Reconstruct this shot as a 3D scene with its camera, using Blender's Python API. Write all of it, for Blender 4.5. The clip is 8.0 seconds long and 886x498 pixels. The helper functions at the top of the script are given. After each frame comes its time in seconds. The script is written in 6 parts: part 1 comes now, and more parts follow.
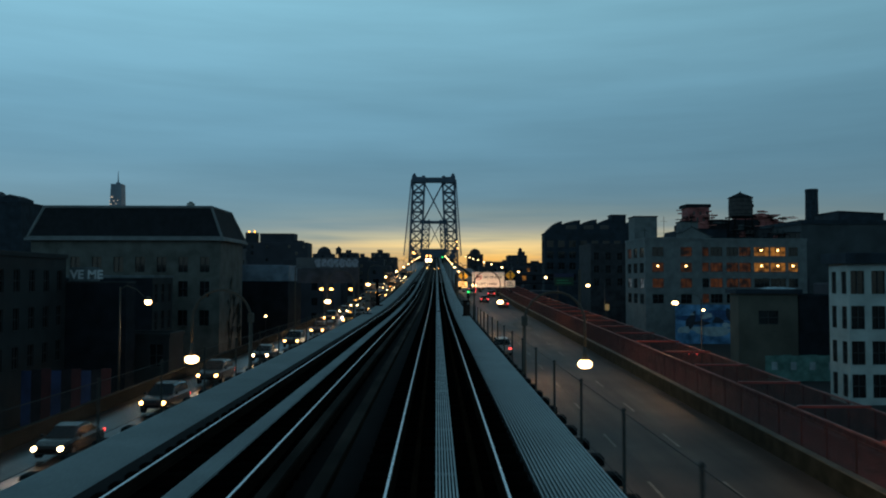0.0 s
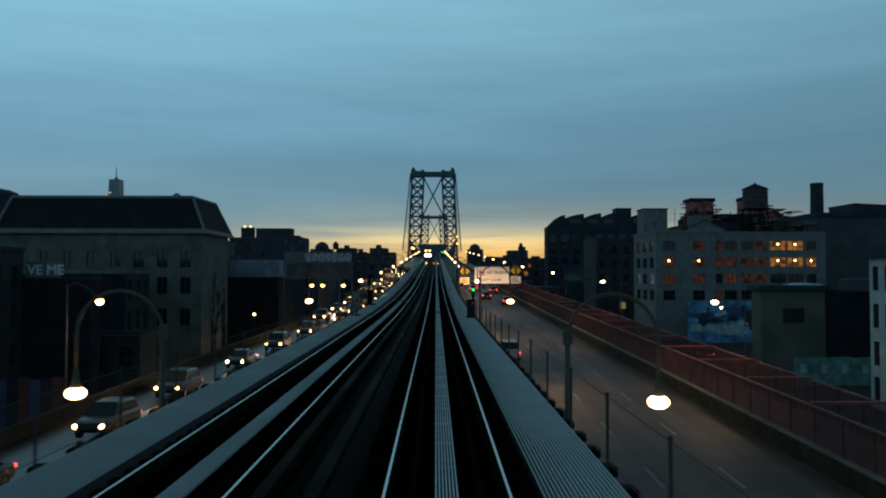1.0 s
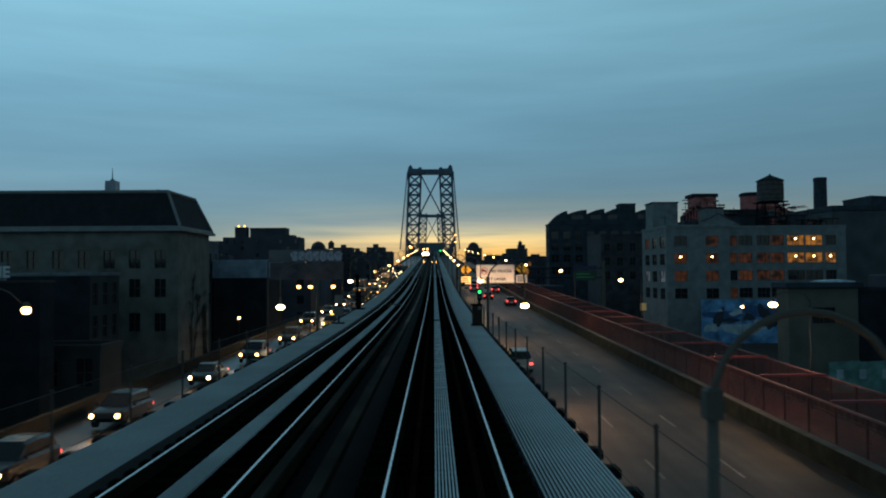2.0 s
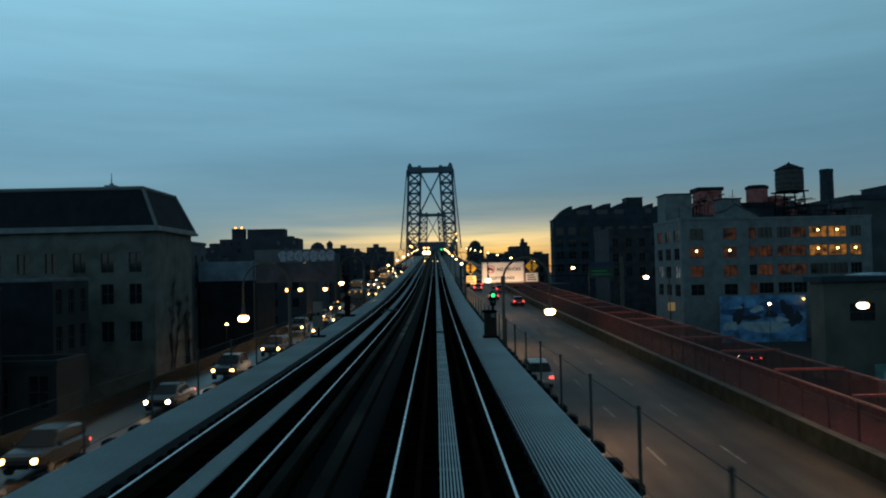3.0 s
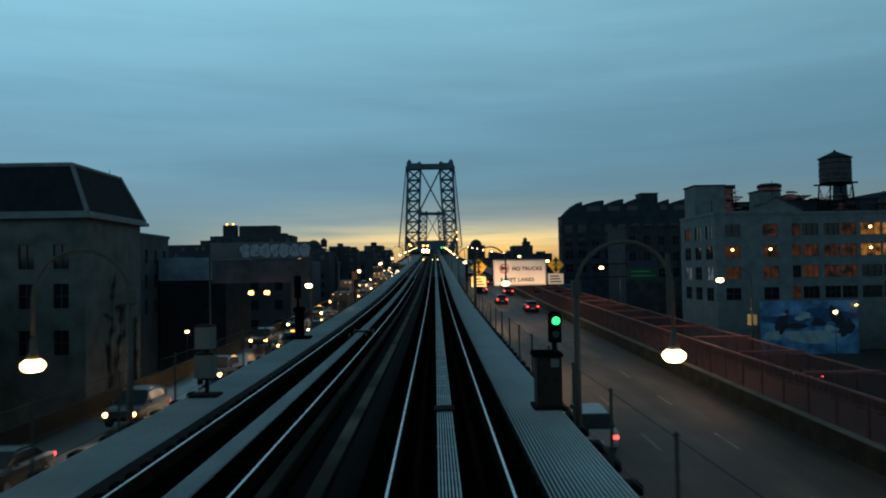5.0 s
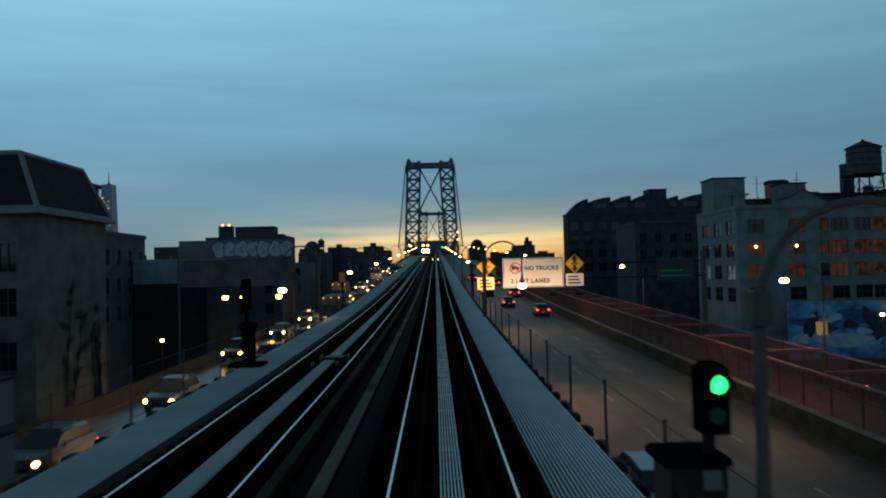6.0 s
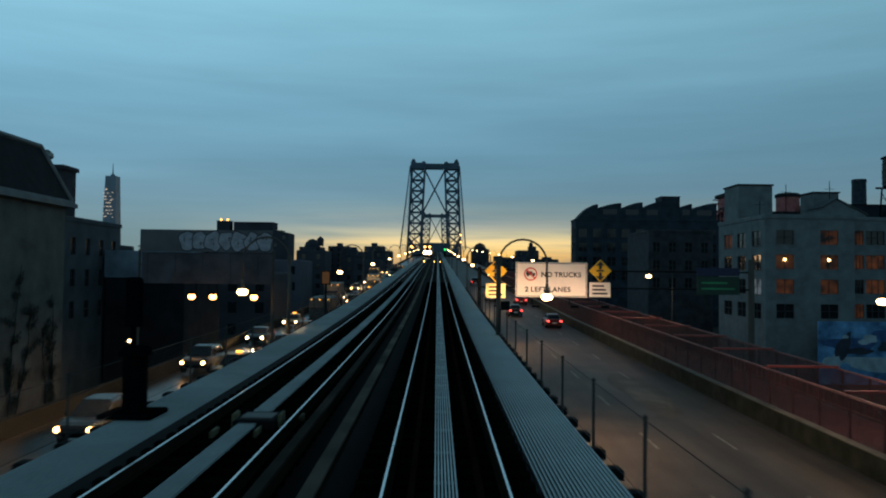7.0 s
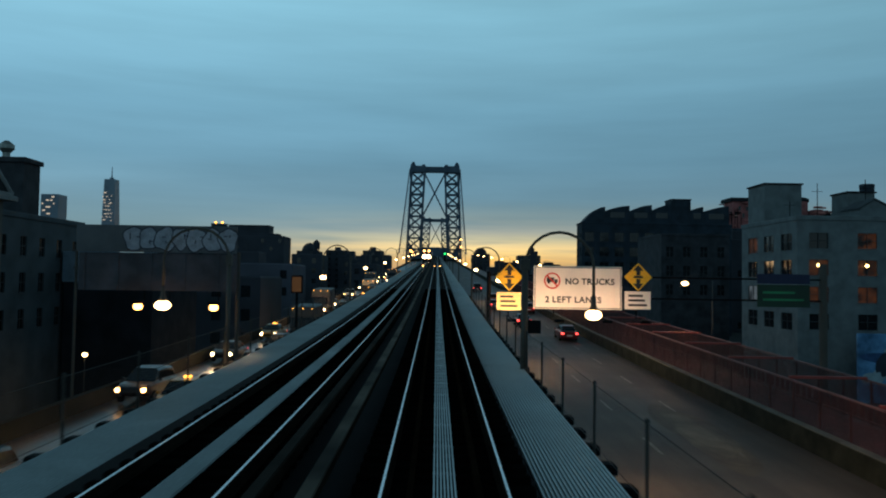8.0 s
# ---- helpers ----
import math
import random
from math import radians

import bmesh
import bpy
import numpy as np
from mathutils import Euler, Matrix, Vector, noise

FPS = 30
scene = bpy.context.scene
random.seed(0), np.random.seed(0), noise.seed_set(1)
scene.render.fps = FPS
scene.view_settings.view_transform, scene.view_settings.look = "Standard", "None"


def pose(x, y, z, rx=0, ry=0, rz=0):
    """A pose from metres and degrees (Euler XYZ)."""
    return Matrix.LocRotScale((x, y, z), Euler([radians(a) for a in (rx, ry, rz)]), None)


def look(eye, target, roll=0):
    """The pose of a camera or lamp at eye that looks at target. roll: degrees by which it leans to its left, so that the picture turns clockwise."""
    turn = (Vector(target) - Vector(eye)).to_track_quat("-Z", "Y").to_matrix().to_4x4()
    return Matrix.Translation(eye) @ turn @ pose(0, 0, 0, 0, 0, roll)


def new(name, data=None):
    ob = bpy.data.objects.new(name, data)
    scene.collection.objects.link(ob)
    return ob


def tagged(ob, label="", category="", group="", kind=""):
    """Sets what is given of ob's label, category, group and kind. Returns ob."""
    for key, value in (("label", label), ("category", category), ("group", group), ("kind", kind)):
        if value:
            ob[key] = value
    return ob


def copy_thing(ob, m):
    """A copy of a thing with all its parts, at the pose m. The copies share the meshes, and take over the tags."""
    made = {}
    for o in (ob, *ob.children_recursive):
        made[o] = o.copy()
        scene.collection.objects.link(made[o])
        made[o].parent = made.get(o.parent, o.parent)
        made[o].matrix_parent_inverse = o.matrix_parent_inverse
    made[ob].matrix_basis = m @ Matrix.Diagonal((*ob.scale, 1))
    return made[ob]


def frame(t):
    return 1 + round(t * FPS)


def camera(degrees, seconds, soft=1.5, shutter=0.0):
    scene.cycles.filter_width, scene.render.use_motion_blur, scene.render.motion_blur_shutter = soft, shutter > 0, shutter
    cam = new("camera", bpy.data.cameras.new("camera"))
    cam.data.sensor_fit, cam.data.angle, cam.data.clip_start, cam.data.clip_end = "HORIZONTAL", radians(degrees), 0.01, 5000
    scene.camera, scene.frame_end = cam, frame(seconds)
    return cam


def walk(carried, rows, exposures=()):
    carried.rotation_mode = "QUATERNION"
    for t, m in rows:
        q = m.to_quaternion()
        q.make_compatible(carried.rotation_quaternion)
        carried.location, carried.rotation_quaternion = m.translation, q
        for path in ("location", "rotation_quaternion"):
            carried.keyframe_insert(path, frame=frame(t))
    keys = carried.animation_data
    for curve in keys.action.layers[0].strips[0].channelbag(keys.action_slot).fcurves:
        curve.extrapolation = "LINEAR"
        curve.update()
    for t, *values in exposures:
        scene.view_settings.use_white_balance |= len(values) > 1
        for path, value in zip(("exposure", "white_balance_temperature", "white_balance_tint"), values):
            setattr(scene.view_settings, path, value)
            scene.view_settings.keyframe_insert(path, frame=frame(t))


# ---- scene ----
EYE = 7.6
ROWS = [
    (0.0, -0.06, -0.488, 2.201, -0.114, 0.0),
    (0.5, 4.47, -0.521, 2.019, 0.262, 0.0),
    (1.0, 8.80, -0.528, 1.869, -0.074, 0.0),
    (1.5, 13.54, -0.605, 1.829, -0.018, 0.0),
    (3.0, 27.05, -0.551, 1.749, 1.321, 0.0),
    (3.5, 31.64, -0.434, 1.802, -0.107, 0.0),
    (4.0, 36.17, -0.559, 1.760, 1.136, 0.0),
    (4.5, 40.60, -0.599, 1.720, 0.822, 0.0),
    (6.0, 54.64, -0.541, 1.767, 1.325, 0.005),
    (6.5, 59.06, -0.522, 1.828, -0.169, 0.02),
    (7.0, 63.83, -0.441, 1.989, -0.658, 0.05),
    (7.5, 68.85, -0.466, 2.178, -1.114, 0.09),
    (8.0, 73.86, -0.469, 2.359, -0.892, 0.14),
]
cam = camera(60.0, 8.0, soft=2.0, shutter=0.4)
walk(cam, [(t, pose(0, y, EYE + lift, 90 + pitch, roll, yaw)) for t, y, yaw, pitch, roll, lift in ROWS],
     exposures=[(0.0, -0.03), (1.5, 0.04), (4.0, 0.08), (8.0, 0.10)])


# ---- world: an overcast dusk sky, yellow over the horizon ahead ----
def lin(r, g, b):
    return tuple((c / 255 / 12.92 if c < 10 else ((c / 255 + 0.055) / 1.055) ** 2.4) for c in (r, g, b)) + (1.0,)


def make_sky():
    world = bpy.data.worlds.new("dusk_sky")
    scene.world = world
    world.use_nodes = True
    nt = world.node_tree
    nt.nodes.clear()
    N, L = nt.nodes.new, nt.links.new
    co = N("ShaderNodeTexCoord")
    sep = N("ShaderNodeSeparateXYZ")
    L(co.outputs["Generated"], sep.inputs[0])

    def ramp(stops):
        r = N("ShaderNodeValToRGB")
        e = r.color_ramp.elements
        while len(e) < len(stops):
            e.new(0.5)
        for el, (p, c) in zip(e, stops):
            el.position, el.color = p, lin(*c)
        L(sep.outputs["Z"], r.inputs[0])
        return r

    cold = ramp([(0.0, (112, 131, 130)), (0.06, (109, 136, 144)), (0.10, (108, 144, 161)), (0.15, (106, 150, 172)),
                 (0.21, (110, 158, 181)), (0.28, (121, 172, 194)), (0.35, (129, 183, 204)), (0.46, (106, 150, 169)), (0.7, (63, 92, 106)), (1.0, (36, 54, 64))])
    warm = ramp([(0.0, (222, 152, 84)), (0.026, (254, 198, 108)), (0.037, (254, 216, 140)), (0.045, (243, 214, 153)), (0.053, (203, 194, 156)), (0.064, (160, 166, 157)),
                 (0.080, (132, 152, 154)), (0.11, (106, 142, 157))])

    def math(op, a, b=None, c=None):
        m = N("ShaderNodeMath")
        m.operation = op
        for i, v in enumerate((a, b, c)):
            if v is None:
                continue
            if isinstance(v, (int, float)):
                m.inputs[i].default_value = v
            else:
                L(v, m.inputs[i])
        return m.outputs[0]

    # how far the warm glow reaches to either side
    az = math("ARCTAN2", sep.outputs["X"], sep.outputs["Y"])
    off = math("ABSOLUTE", math("SUBTRACT", az, 0.17))
    reach = N("ShaderNodeMapRange")
    reach.interpolation_type = "SMOOTHSTEP"
    L(off, reach.inputs["Value"])
    for key, v in (("From Min", 0.12), ("From Max", 0.56), ("To Min", 1.0), ("To Max", 0.0)):
        reach.inputs[key].default_value = v
    low = N("ShaderNodeMapRange")
    low.interpolation_type = "SMOOTHSTEP"
    L(sep.outputs["Z"], low.inputs["Value"])
    for key, v in (("From Min", 0.08), ("From Max", 0.12), ("To Min", 1.0), ("To Max", 0.0)):
        low.inputs[key].default_value = v
    # thin cloud streaks break the glow
    thin = N("ShaderNodeMapping")
    thin.inputs["Scale"].default_value = (5.0, 5.0, 75.0)
    L(co.outputs["Generated"], thin.inputs[0])
    streak = N("ShaderNodeTexNoise")
    streak.inputs["Scale"].default_value = 1.0
    streak.inputs["Detail"].default_value = 3.0
    L(thin.outputs[0], streak.inputs["Vector"])
    gaps = N("ShaderNodeMapRange")
    L(streak.outputs["Fac"], gaps.inputs["Value"])
    for key, v in (("From Min", 0.32), ("From Max", 0.58), ("To Min", 0.45), ("To Max", 1.0)):
        gaps.inputs[key].default_value = v
    glow = math("MULTIPLY", math("MULTIPLY", reach.outputs[0], low.outputs[0]), gaps.outputs[0])
    mix = N("ShaderNodeMix")
    mix.data_type = "RGBA"
    L(glow, mix.inputs["Factor"])
    L(cold.outputs[0], mix.inputs["A"])
    L(warm.outputs[0], mix.inputs["B"])
    # long flat cloud banks
    flat = N("ShaderNodeMapping")
    flat.inputs["Scale"].default_value = (1.6, 1.6, 16.0)
    L(co.outputs["Generated"], flat.inputs[0])
    cloud = N("ShaderNodeTexNoise")
    cloud.inputs["Scale"].default_value = 1.0
    cloud.inputs["Detail"].default_value = 5.0
    cloud.inputs["Roughness"].default_value = 0.55
    L(flat.outputs[0], cloud.inputs["Vector"])
    shade = N("ShaderNodeMapRange")
    L(cloud.outputs["Fac"], shade.inputs["Value"])
    for key, v in (("From Min", 0.3), ("From Max", 0.7), ("To Min", 0.885), ("To Max", 1.135)):
        shade.inputs[key].default_value = v
    # the sky is a little lighter to the left
    tilt = N("ShaderNodeMapRange")
    L(az, tilt.inputs["Value"])
    for key, v in (("From Min", -0.55), ("From Max", 0.55), ("To Min", 1.12), ("To Max", 0.765)):
        tilt.inputs[key].default_value = v
    level = math("MULTIPLY", shade.outputs[0], tilt.outputs[0])
    mul = N("ShaderNodeVectorMath")
    mul.operation = "SCALE"
    L(mix.outputs["Result"], mul.inputs[0])
    L(level, mul.inputs["Scale"])
    bg = N("ShaderNodeBackground")
    bg.inputs["Strength"].default_value = 1.0
    L(mul.outputs[0], bg.inputs["Color"])
    out = N("ShaderNodeOutputWorld")
    L(bg.outputs[0], out.inputs[0])


make_sky()


# ---- materials ----
MATS = {}


def mat(name, color, rough=0.7, metal=0.0, vary=0.25, size=1.5, grain=0.15, fine=18.0, bump=0.2, emit=0.0, tint=None, spec=0.5, piece=0.0, patchy=0.0, long_wear=0.0):
    """A surface with stains of about `size` metres, a fine grain and a little relief. piece: how much each piece differs from the next. long_wear: streaks drawn out along the road."""
    if name in MATS:
        return MATS[name]
    m = bpy.data.materials.new(name)
    m.use_nodes = True
    nt = m.node_tree
    N, L = nt.nodes.new, nt.links.new
    bsdf = nt.nodes["Principled BSDF"]
    bsdf.inputs["Roughness"].default_value = rough
    bsdf.inputs["Metallic"].default_value = metal
    bsdf.inputs["Specular IOR Level"].default_value = spec
    col = (*color, 1.0)
    if emit:
        bsdf.inputs["Base Color"].default_value = col if emit > 1 else (0.015, 0.015, 0.015, 1)
        bsdf.inputs["Emission Color"].default_value = col
        bsdf.inputs["Emission Strength"].default_value = emit
        if patchy:
            where = N("ShaderNodeNewGeometry")
            spots = N("ShaderNodeTexNoise")
            spots.inputs["Scale"].default_value = 0.8
            spots.inputs["Detail"].default_value = 3.0
            L(where.outputs["Position"], spots.inputs["Vector"])
            level = N("ShaderNodeMapRange")
            L(spots.outputs["Fac"], level.inputs["Value"])
            for key, v in (("From Min", 0.34), ("From Max", 0.72), ("To Min", emit * (1 - patchy)), ("To Max", emit * (1 + 1.6 * patchy))):
                level.inputs[key].default_value = v
            L(level.outputs[0], bsdf.inputs["Emission Strength"])
        MATS[name] = m
        return m
    geo = N("ShaderNodeNewGeometry")
    big = N("ShaderNodeTexNoise")
    big.inputs["Scale"].default_value = 1.0 / size
    big.inputs["Detail"].default_value = 4.0
    small = N("ShaderNodeTexNoise")
    small.inputs["Scale"].default_value = fine
    small.inputs["Detail"].default_value = 3.0
    L(geo.outputs["Position"], big.inputs["Vector"])
    L(geo.outputs["Position"], small.inputs["Vector"])
    a = N("ShaderNodeMapRange")
    L(big.outputs["Fac"], a.inputs["Value"])
    for key, v in (("From Min", 0.3), ("From Max", 0.7), ("To Min", 1 - vary), ("To Max", 1 + vary)):
        a.inputs[key].default_value = v
    b = N("ShaderNodeMapRange")
    L(small.outputs["Fac"], b.inputs["Value"])
    for key, v in (("From Min", 0.3), ("From Max", 0.7), ("To Min", 1 - grain), ("To Max", 1 + grain)):
        b.inputs[key].default_value = v
    k = N("ShaderNodeMath")
    k.operation = "MULTIPLY"
    L(a.outputs[0], k.inputs[0])
    L(b.outputs[0], k.inputs[1])
    value = k.outputs[0]
    if long_wear:
        drawn = N("ShaderNodeMapping")
        drawn.inputs["Scale"].default_value = (0.85, 0.045, 0.85)
        L(geo.outputs["Position"], drawn.inputs[0])
        tracks = N("ShaderNodeTexNoise")
        tracks.inputs["Scale"].default_value = 1.0
        tracks.inputs["Detail"].default_value = 4.0
        L(drawn.outputs[0], tracks.inputs["Vector"])
        worn = N("ShaderNodeMapRange")
        L(tracks.outputs["Fac"], worn.inputs["Value"])
        for key, v in (("From Min", 0.3), ("From Max", 0.7), ("To Min", 1 - long_wear), ("To Max", 1 + long_wear)):
            worn.inputs[key].default_value = v
        k3 = N("ShaderNodeMath")
        k3.operation = "MULTIPLY"
        L(value, k3.inputs[0])
        L(worn.outputs[0], k3.inputs[1])
        value = k3.outputs[0]
    if piece:
        info = N("ShaderNodeObjectInfo")
        c = N("ShaderNodeMapRange")
        L(info.outputs["Random"], c.inputs["Value"])
        c.inputs["To Min"].default_value, c.inputs["To Max"].default_value = 1 - piece, 1 + piece
        k2 = N("ShaderNodeMath")
        k2.operation = "MULTIPLY"
        L(value, k2.inputs[0])
        L(c.outputs[0], k2.inputs[1])
        value = k2.outputs[0]
    rgb = N("ShaderNodeMix")
    rgb.data_type = "RGBA"
    rgb.inputs["A"].default_value = col
    rgb.inputs["B"].default_value = (*(tint or color), 1.0)
    L(big.outputs["Fac"], rgb.inputs["Factor"])
    sc = N("ShaderNodeVectorMath")
    sc.operation = "SCALE"
    L(rgb.outputs["Result"], sc.inputs[0])
    L(value, sc.inputs["Scale"])
    L(sc.outputs[0], bsdf.inputs["Base Color"])
    rr = N("ShaderNodeMapRange")
    L(small.outputs["Fac"], rr.inputs["Value"])
    rr.inputs["To Min"].default_value, rr.inputs["To Max"].default_value = max(rough - 0.1, 0.02), min(rough + 0.1, 1.0)
    L(rr.outputs[0], bsdf.inputs["Roughness"])
    if bump:
        bp = N("ShaderNodeBump")
        bp.inputs["Strength"].default_value = bump
        bp.inputs["Distance"].default_value = 0.02
        L(small.outputs["Fac"], bp.inputs["Height"])
        L(bp.outputs[0], bsdf.inputs["Normal"])
    MATS[name] = m
    return m


ASPHALT = mat("asphalt", (0.047, 0.041, 0.037), 0.62, vary=0.3, size=3.2, grain=0.3, fine=30, spec=0.4, tint=(0.060, 0.050, 0.042), bump=0.35, long_wear=0.45)
WETROAD = mat("damp_asphalt", (0.044, 0.041, 0.040), 0.32, vary=0.3, size=3.2, grain=0.3, fine=30, spec=0.5, tint=(0.056, 0.048, 0.042), bump=0.12, long_wear=0.45)
EARTH = mat("city_ground", (0.012, 0.012, 0.013), 0.95, vary=0.4, size=12)
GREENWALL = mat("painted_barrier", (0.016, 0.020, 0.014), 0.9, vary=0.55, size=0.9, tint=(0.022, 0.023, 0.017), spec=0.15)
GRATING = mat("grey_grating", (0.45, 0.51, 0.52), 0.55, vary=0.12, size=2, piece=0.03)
# far-side gratings: a darker grey than the near ones
GRATINGDIM = mat("darker_grey_grating", (0.33, 0.375, 0.38), 0.65, vary=0.16, size=2, piece=0.04, spec=0.4)
# far decking: shade between the ribs is averaged into one darker grey
FARGRATING = mat("far_decking_gap_shade", (0.15, 0.17, 0.175), 0.75, vary=0.2, size=3, spec=0.2)
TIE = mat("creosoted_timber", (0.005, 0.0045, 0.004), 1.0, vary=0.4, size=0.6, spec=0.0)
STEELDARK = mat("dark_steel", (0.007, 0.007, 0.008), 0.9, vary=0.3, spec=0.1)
RAILTOP = mat("worn_rail_head", (0.55, 0.56, 0.58), 0.28, 1.0, vary=0.08, grain=0.05, bump=0.02)
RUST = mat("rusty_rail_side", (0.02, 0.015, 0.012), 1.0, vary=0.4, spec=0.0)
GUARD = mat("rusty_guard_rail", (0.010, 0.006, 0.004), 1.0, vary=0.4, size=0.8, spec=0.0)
BOARD = mat("third_rail_cover", (0.016, 0.013, 0.010), 0.95, vary=0.75, size=2.2, spec=0.05, tint=(0.026, 0.021, 0.017))
NEWBOARD = mat("newer_cover_board", (0.056, 0.046, 0.036), 0.9, vary=0.7, size=1.6, spec=0.1, tint=(0.080, 0.066, 0.051))
GALV = mat("galvanised_steel", (0.27, 0.27, 0.25), 0.5, 0.6, vary=0.2)
POSTGREY = mat("weathered_lamp_post", (0.058, 0.049, 0.039), 0.7, 0.0, vary=0.25)
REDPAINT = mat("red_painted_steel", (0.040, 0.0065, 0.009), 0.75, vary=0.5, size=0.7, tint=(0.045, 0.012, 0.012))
# fence rails: light falling on them is put into a paler red
REDRAIL = mat("lit_red_rail", (0.13, 0.050, 0.050), 0.6, vary=0.4, size=1.1, tint=(0.15, 0.07, 0.066))
# cross bars: the street lamps' light is painted in as brighter red
REDBEAM = mat("lamplit_red_bar", (0.19, 0.028, 0.022), 0.45, vary=0.3, size=0.9)
REDPATH = mat("red_path_surface", (0.055, 0.012, 0.014), 0.6, vary=0.5, size=1.4, tint=(0.10, 0.022, 0.022))
BRIDGE = mat("blue_grey_bridge_steel", (0.060, 0.088, 0.125), 0.7, vary=0.2, size=6)
GLASS = mat("dark_window_glass", (0.012, 0.014, 0.016), 0.08, vary=0.2, grain=0.0, bump=0.0, spec=0.6)
LAMPGLOW = mat("lamp_glow", (1.0, 0.60, 0.25), emit=13.0)
HEADGLOW = mat("headlight_glow", (1.0, 0.66, 0.34), emit=16.0)
HEADWARM = mat("warm_headlight_glow", (1.0, 0.48, 0.15), emit=14.0)
TAILGLOW = mat("tail_light_glow", (1.0, 0.07, 0.06), emit=4.0)
SODIUM = mat("sodium_lamp_glow", (1.0, 0.44, 0.11), emit=9.0)
AMBERGLOW = mat("amber_light_glow", (1.0, 0.42, 0.06), emit=4.0)
GREENGLOW = mat("green_signal_glow", (0.03, 1.0, 0.20), emit=2.2)
ROOMGLOW = mat("room_lamp_glow", (1.0, 0.60, 0.20), emit=9.0)
ROOMWALL = mat("lit_room", (1.0, 0.38, 0.06), emit=0.16, patchy=0.9)
ROOMCOLD = mat("cold_lit_room", (0.72, 0.88, 1.0), emit=0.06, patchy=0.9)
ROOMDIM = mat("dim_lit_room", (0.75, 0.22, 0.05), emit=0.032, patchy=0.95)


# ---- building blocks ----
class Geo:
    """Gathers faces for one mesh."""

    def __init__(self):
        self.v, self.f = [], []

    def box(self, x0, x1, y0, y1, z0, z1):
        n = len(self.v)
        self.v += [(x, y, z) for z in (z0, z1) for y in (y0, y1) for x in (x0, x1)]
        self.f += [tuple(n + i for i in q) for q in ((0, 2, 3, 1), (4, 5, 7, 6), (0, 1, 5, 4), (2, 6, 7, 3), (0, 4, 6, 2), (1, 3, 7, 5))]
        return self

    def slab(self, x0, x1, y0, y1, z0, z1, b=0.03):
        """A box with chamfered upper edges."""
        n = len(self.v)
        for z, d in ((z0, 0), (z1 - b, 0), (z1, b)):
            self.v += [(x0 + d, y0 + d, z), (x1 - d, y0 + d, z), (x1 - d, y1 - d, z), (x0 + d, y1 - d, z)]
        self.f.append((n + 3, n + 2, n + 1, n))
        self.f.append((n + 8, n + 9, n + 10, n + 11))
        for r in (0, 4):
            for i in range(4):
                j = (i + 1) % 4
                self.f.append((n + r + i, n + r + j, n + r + 4 + j, n + r + 4 + i))
        return self

    def tube(self, pts, r, seg=8, r1=None):
        """A round bar through the points, closed at both ends."""
        n = len(self.v)
        pts = [Vector(p) for p in pts]
        last = len(pts) - 1
        side = None
        for i, p in enumerate(pts):
            d = (pts[min(i + 1, last)] - pts[max(i - 1, 0)]).normalized()
            if side is None:
                side = d.orthogonal().normalized()
            side = (side - d * side.dot(d)).normalized()
            up = d.cross(side)
            rad = r if r1 is None else r + (r1 - r) * i / max(last, 1)
            for k in range(seg):
                a = 2 * math.pi * k / seg
                self.v.append(tuple(p + rad * (math.cos(a) * side + math.sin(a) * up)))
        for i in range(last):
            for k in range(seg):
                a, b = n + i * seg + k, n + i * seg + (k + 1) % seg
                self.f.append((a, b, b + seg, a + seg))
        self.f.append(tuple(n + k for k in reversed(range(seg))))
        self.f.append(tuple(n + last * seg + k for k in range(seg)))
        return self

    def lathe(self, cx, cy, profile, seg=16):
        """A round body about a vertical axis; profile: (radius, height) from the bottom up."""
        n = len(self.v)
        for r, z in profile:
            self.v += [(cx + r * math.cos(2 * math.pi * k / seg), cy + r * math.sin(2 * math.pi * k / seg), z) for k in range(seg)]
        for i in range(len(profile) - 1):
            for k in range(seg):
                a, b = n + i * seg + k, n + i * seg + (k + 1) % seg
                self.f.append((a, b, b + seg, a + seg))
        self.f.append(tuple(n + k for k in reversed(range(seg))))
        self.f.append(tuple(n + (len(profile) - 1) * seg + k for k in range(seg)))
        return self

    def face(self, *pts):
        n = len(self.v)
        self.v += [tuple(p) for p in pts]
        self.f.append(tuple(range(n, n + len(pts))))
        return self

    def prism(self, outline, y0, y1):
        """An outline in x and z (anticlockwise seen from -y), pushed from y0 to y1."""
        n, k = len(self.v), len(outline)
        self.v += [(x, y0, z) for x, z in outline] + [(x, y1, z) for x, z in outline]
        self.f.append(tuple(n + i for i in range(k)))
        self.f.append(tuple(n + k + i for i in reversed(range(k))))
        for i in range(k):
            j = (i + 1) % k
            self.f.append((n + j, n + i, n + k + i, n + k + j))
        return self

    def ribbon(self, ys, left, right, top, bottom):
        """A long solid along y: left, right, top and bottom are functions of y."""
        n = len(self.v)
        for y in ys:
            self.v += [(left(y), y, bottom(y)), (right(y), y, bottom(y)), (right(y), y, top(y)), (left(y), y, top(y))]
        for i in range(len(ys) - 1):
            for k in range(4):
                a, b = n + 4 * i + k, n + 4 * i + (k + 1) % 4
                self.f.append((a, a + 4, b + 4, b))
        self.f.append((n, n + 1, n + 2, n + 3))
        e = n + 4 * (len(ys) - 1)
        self.f.append((e + 3, e + 2, e + 1, e))
        return self

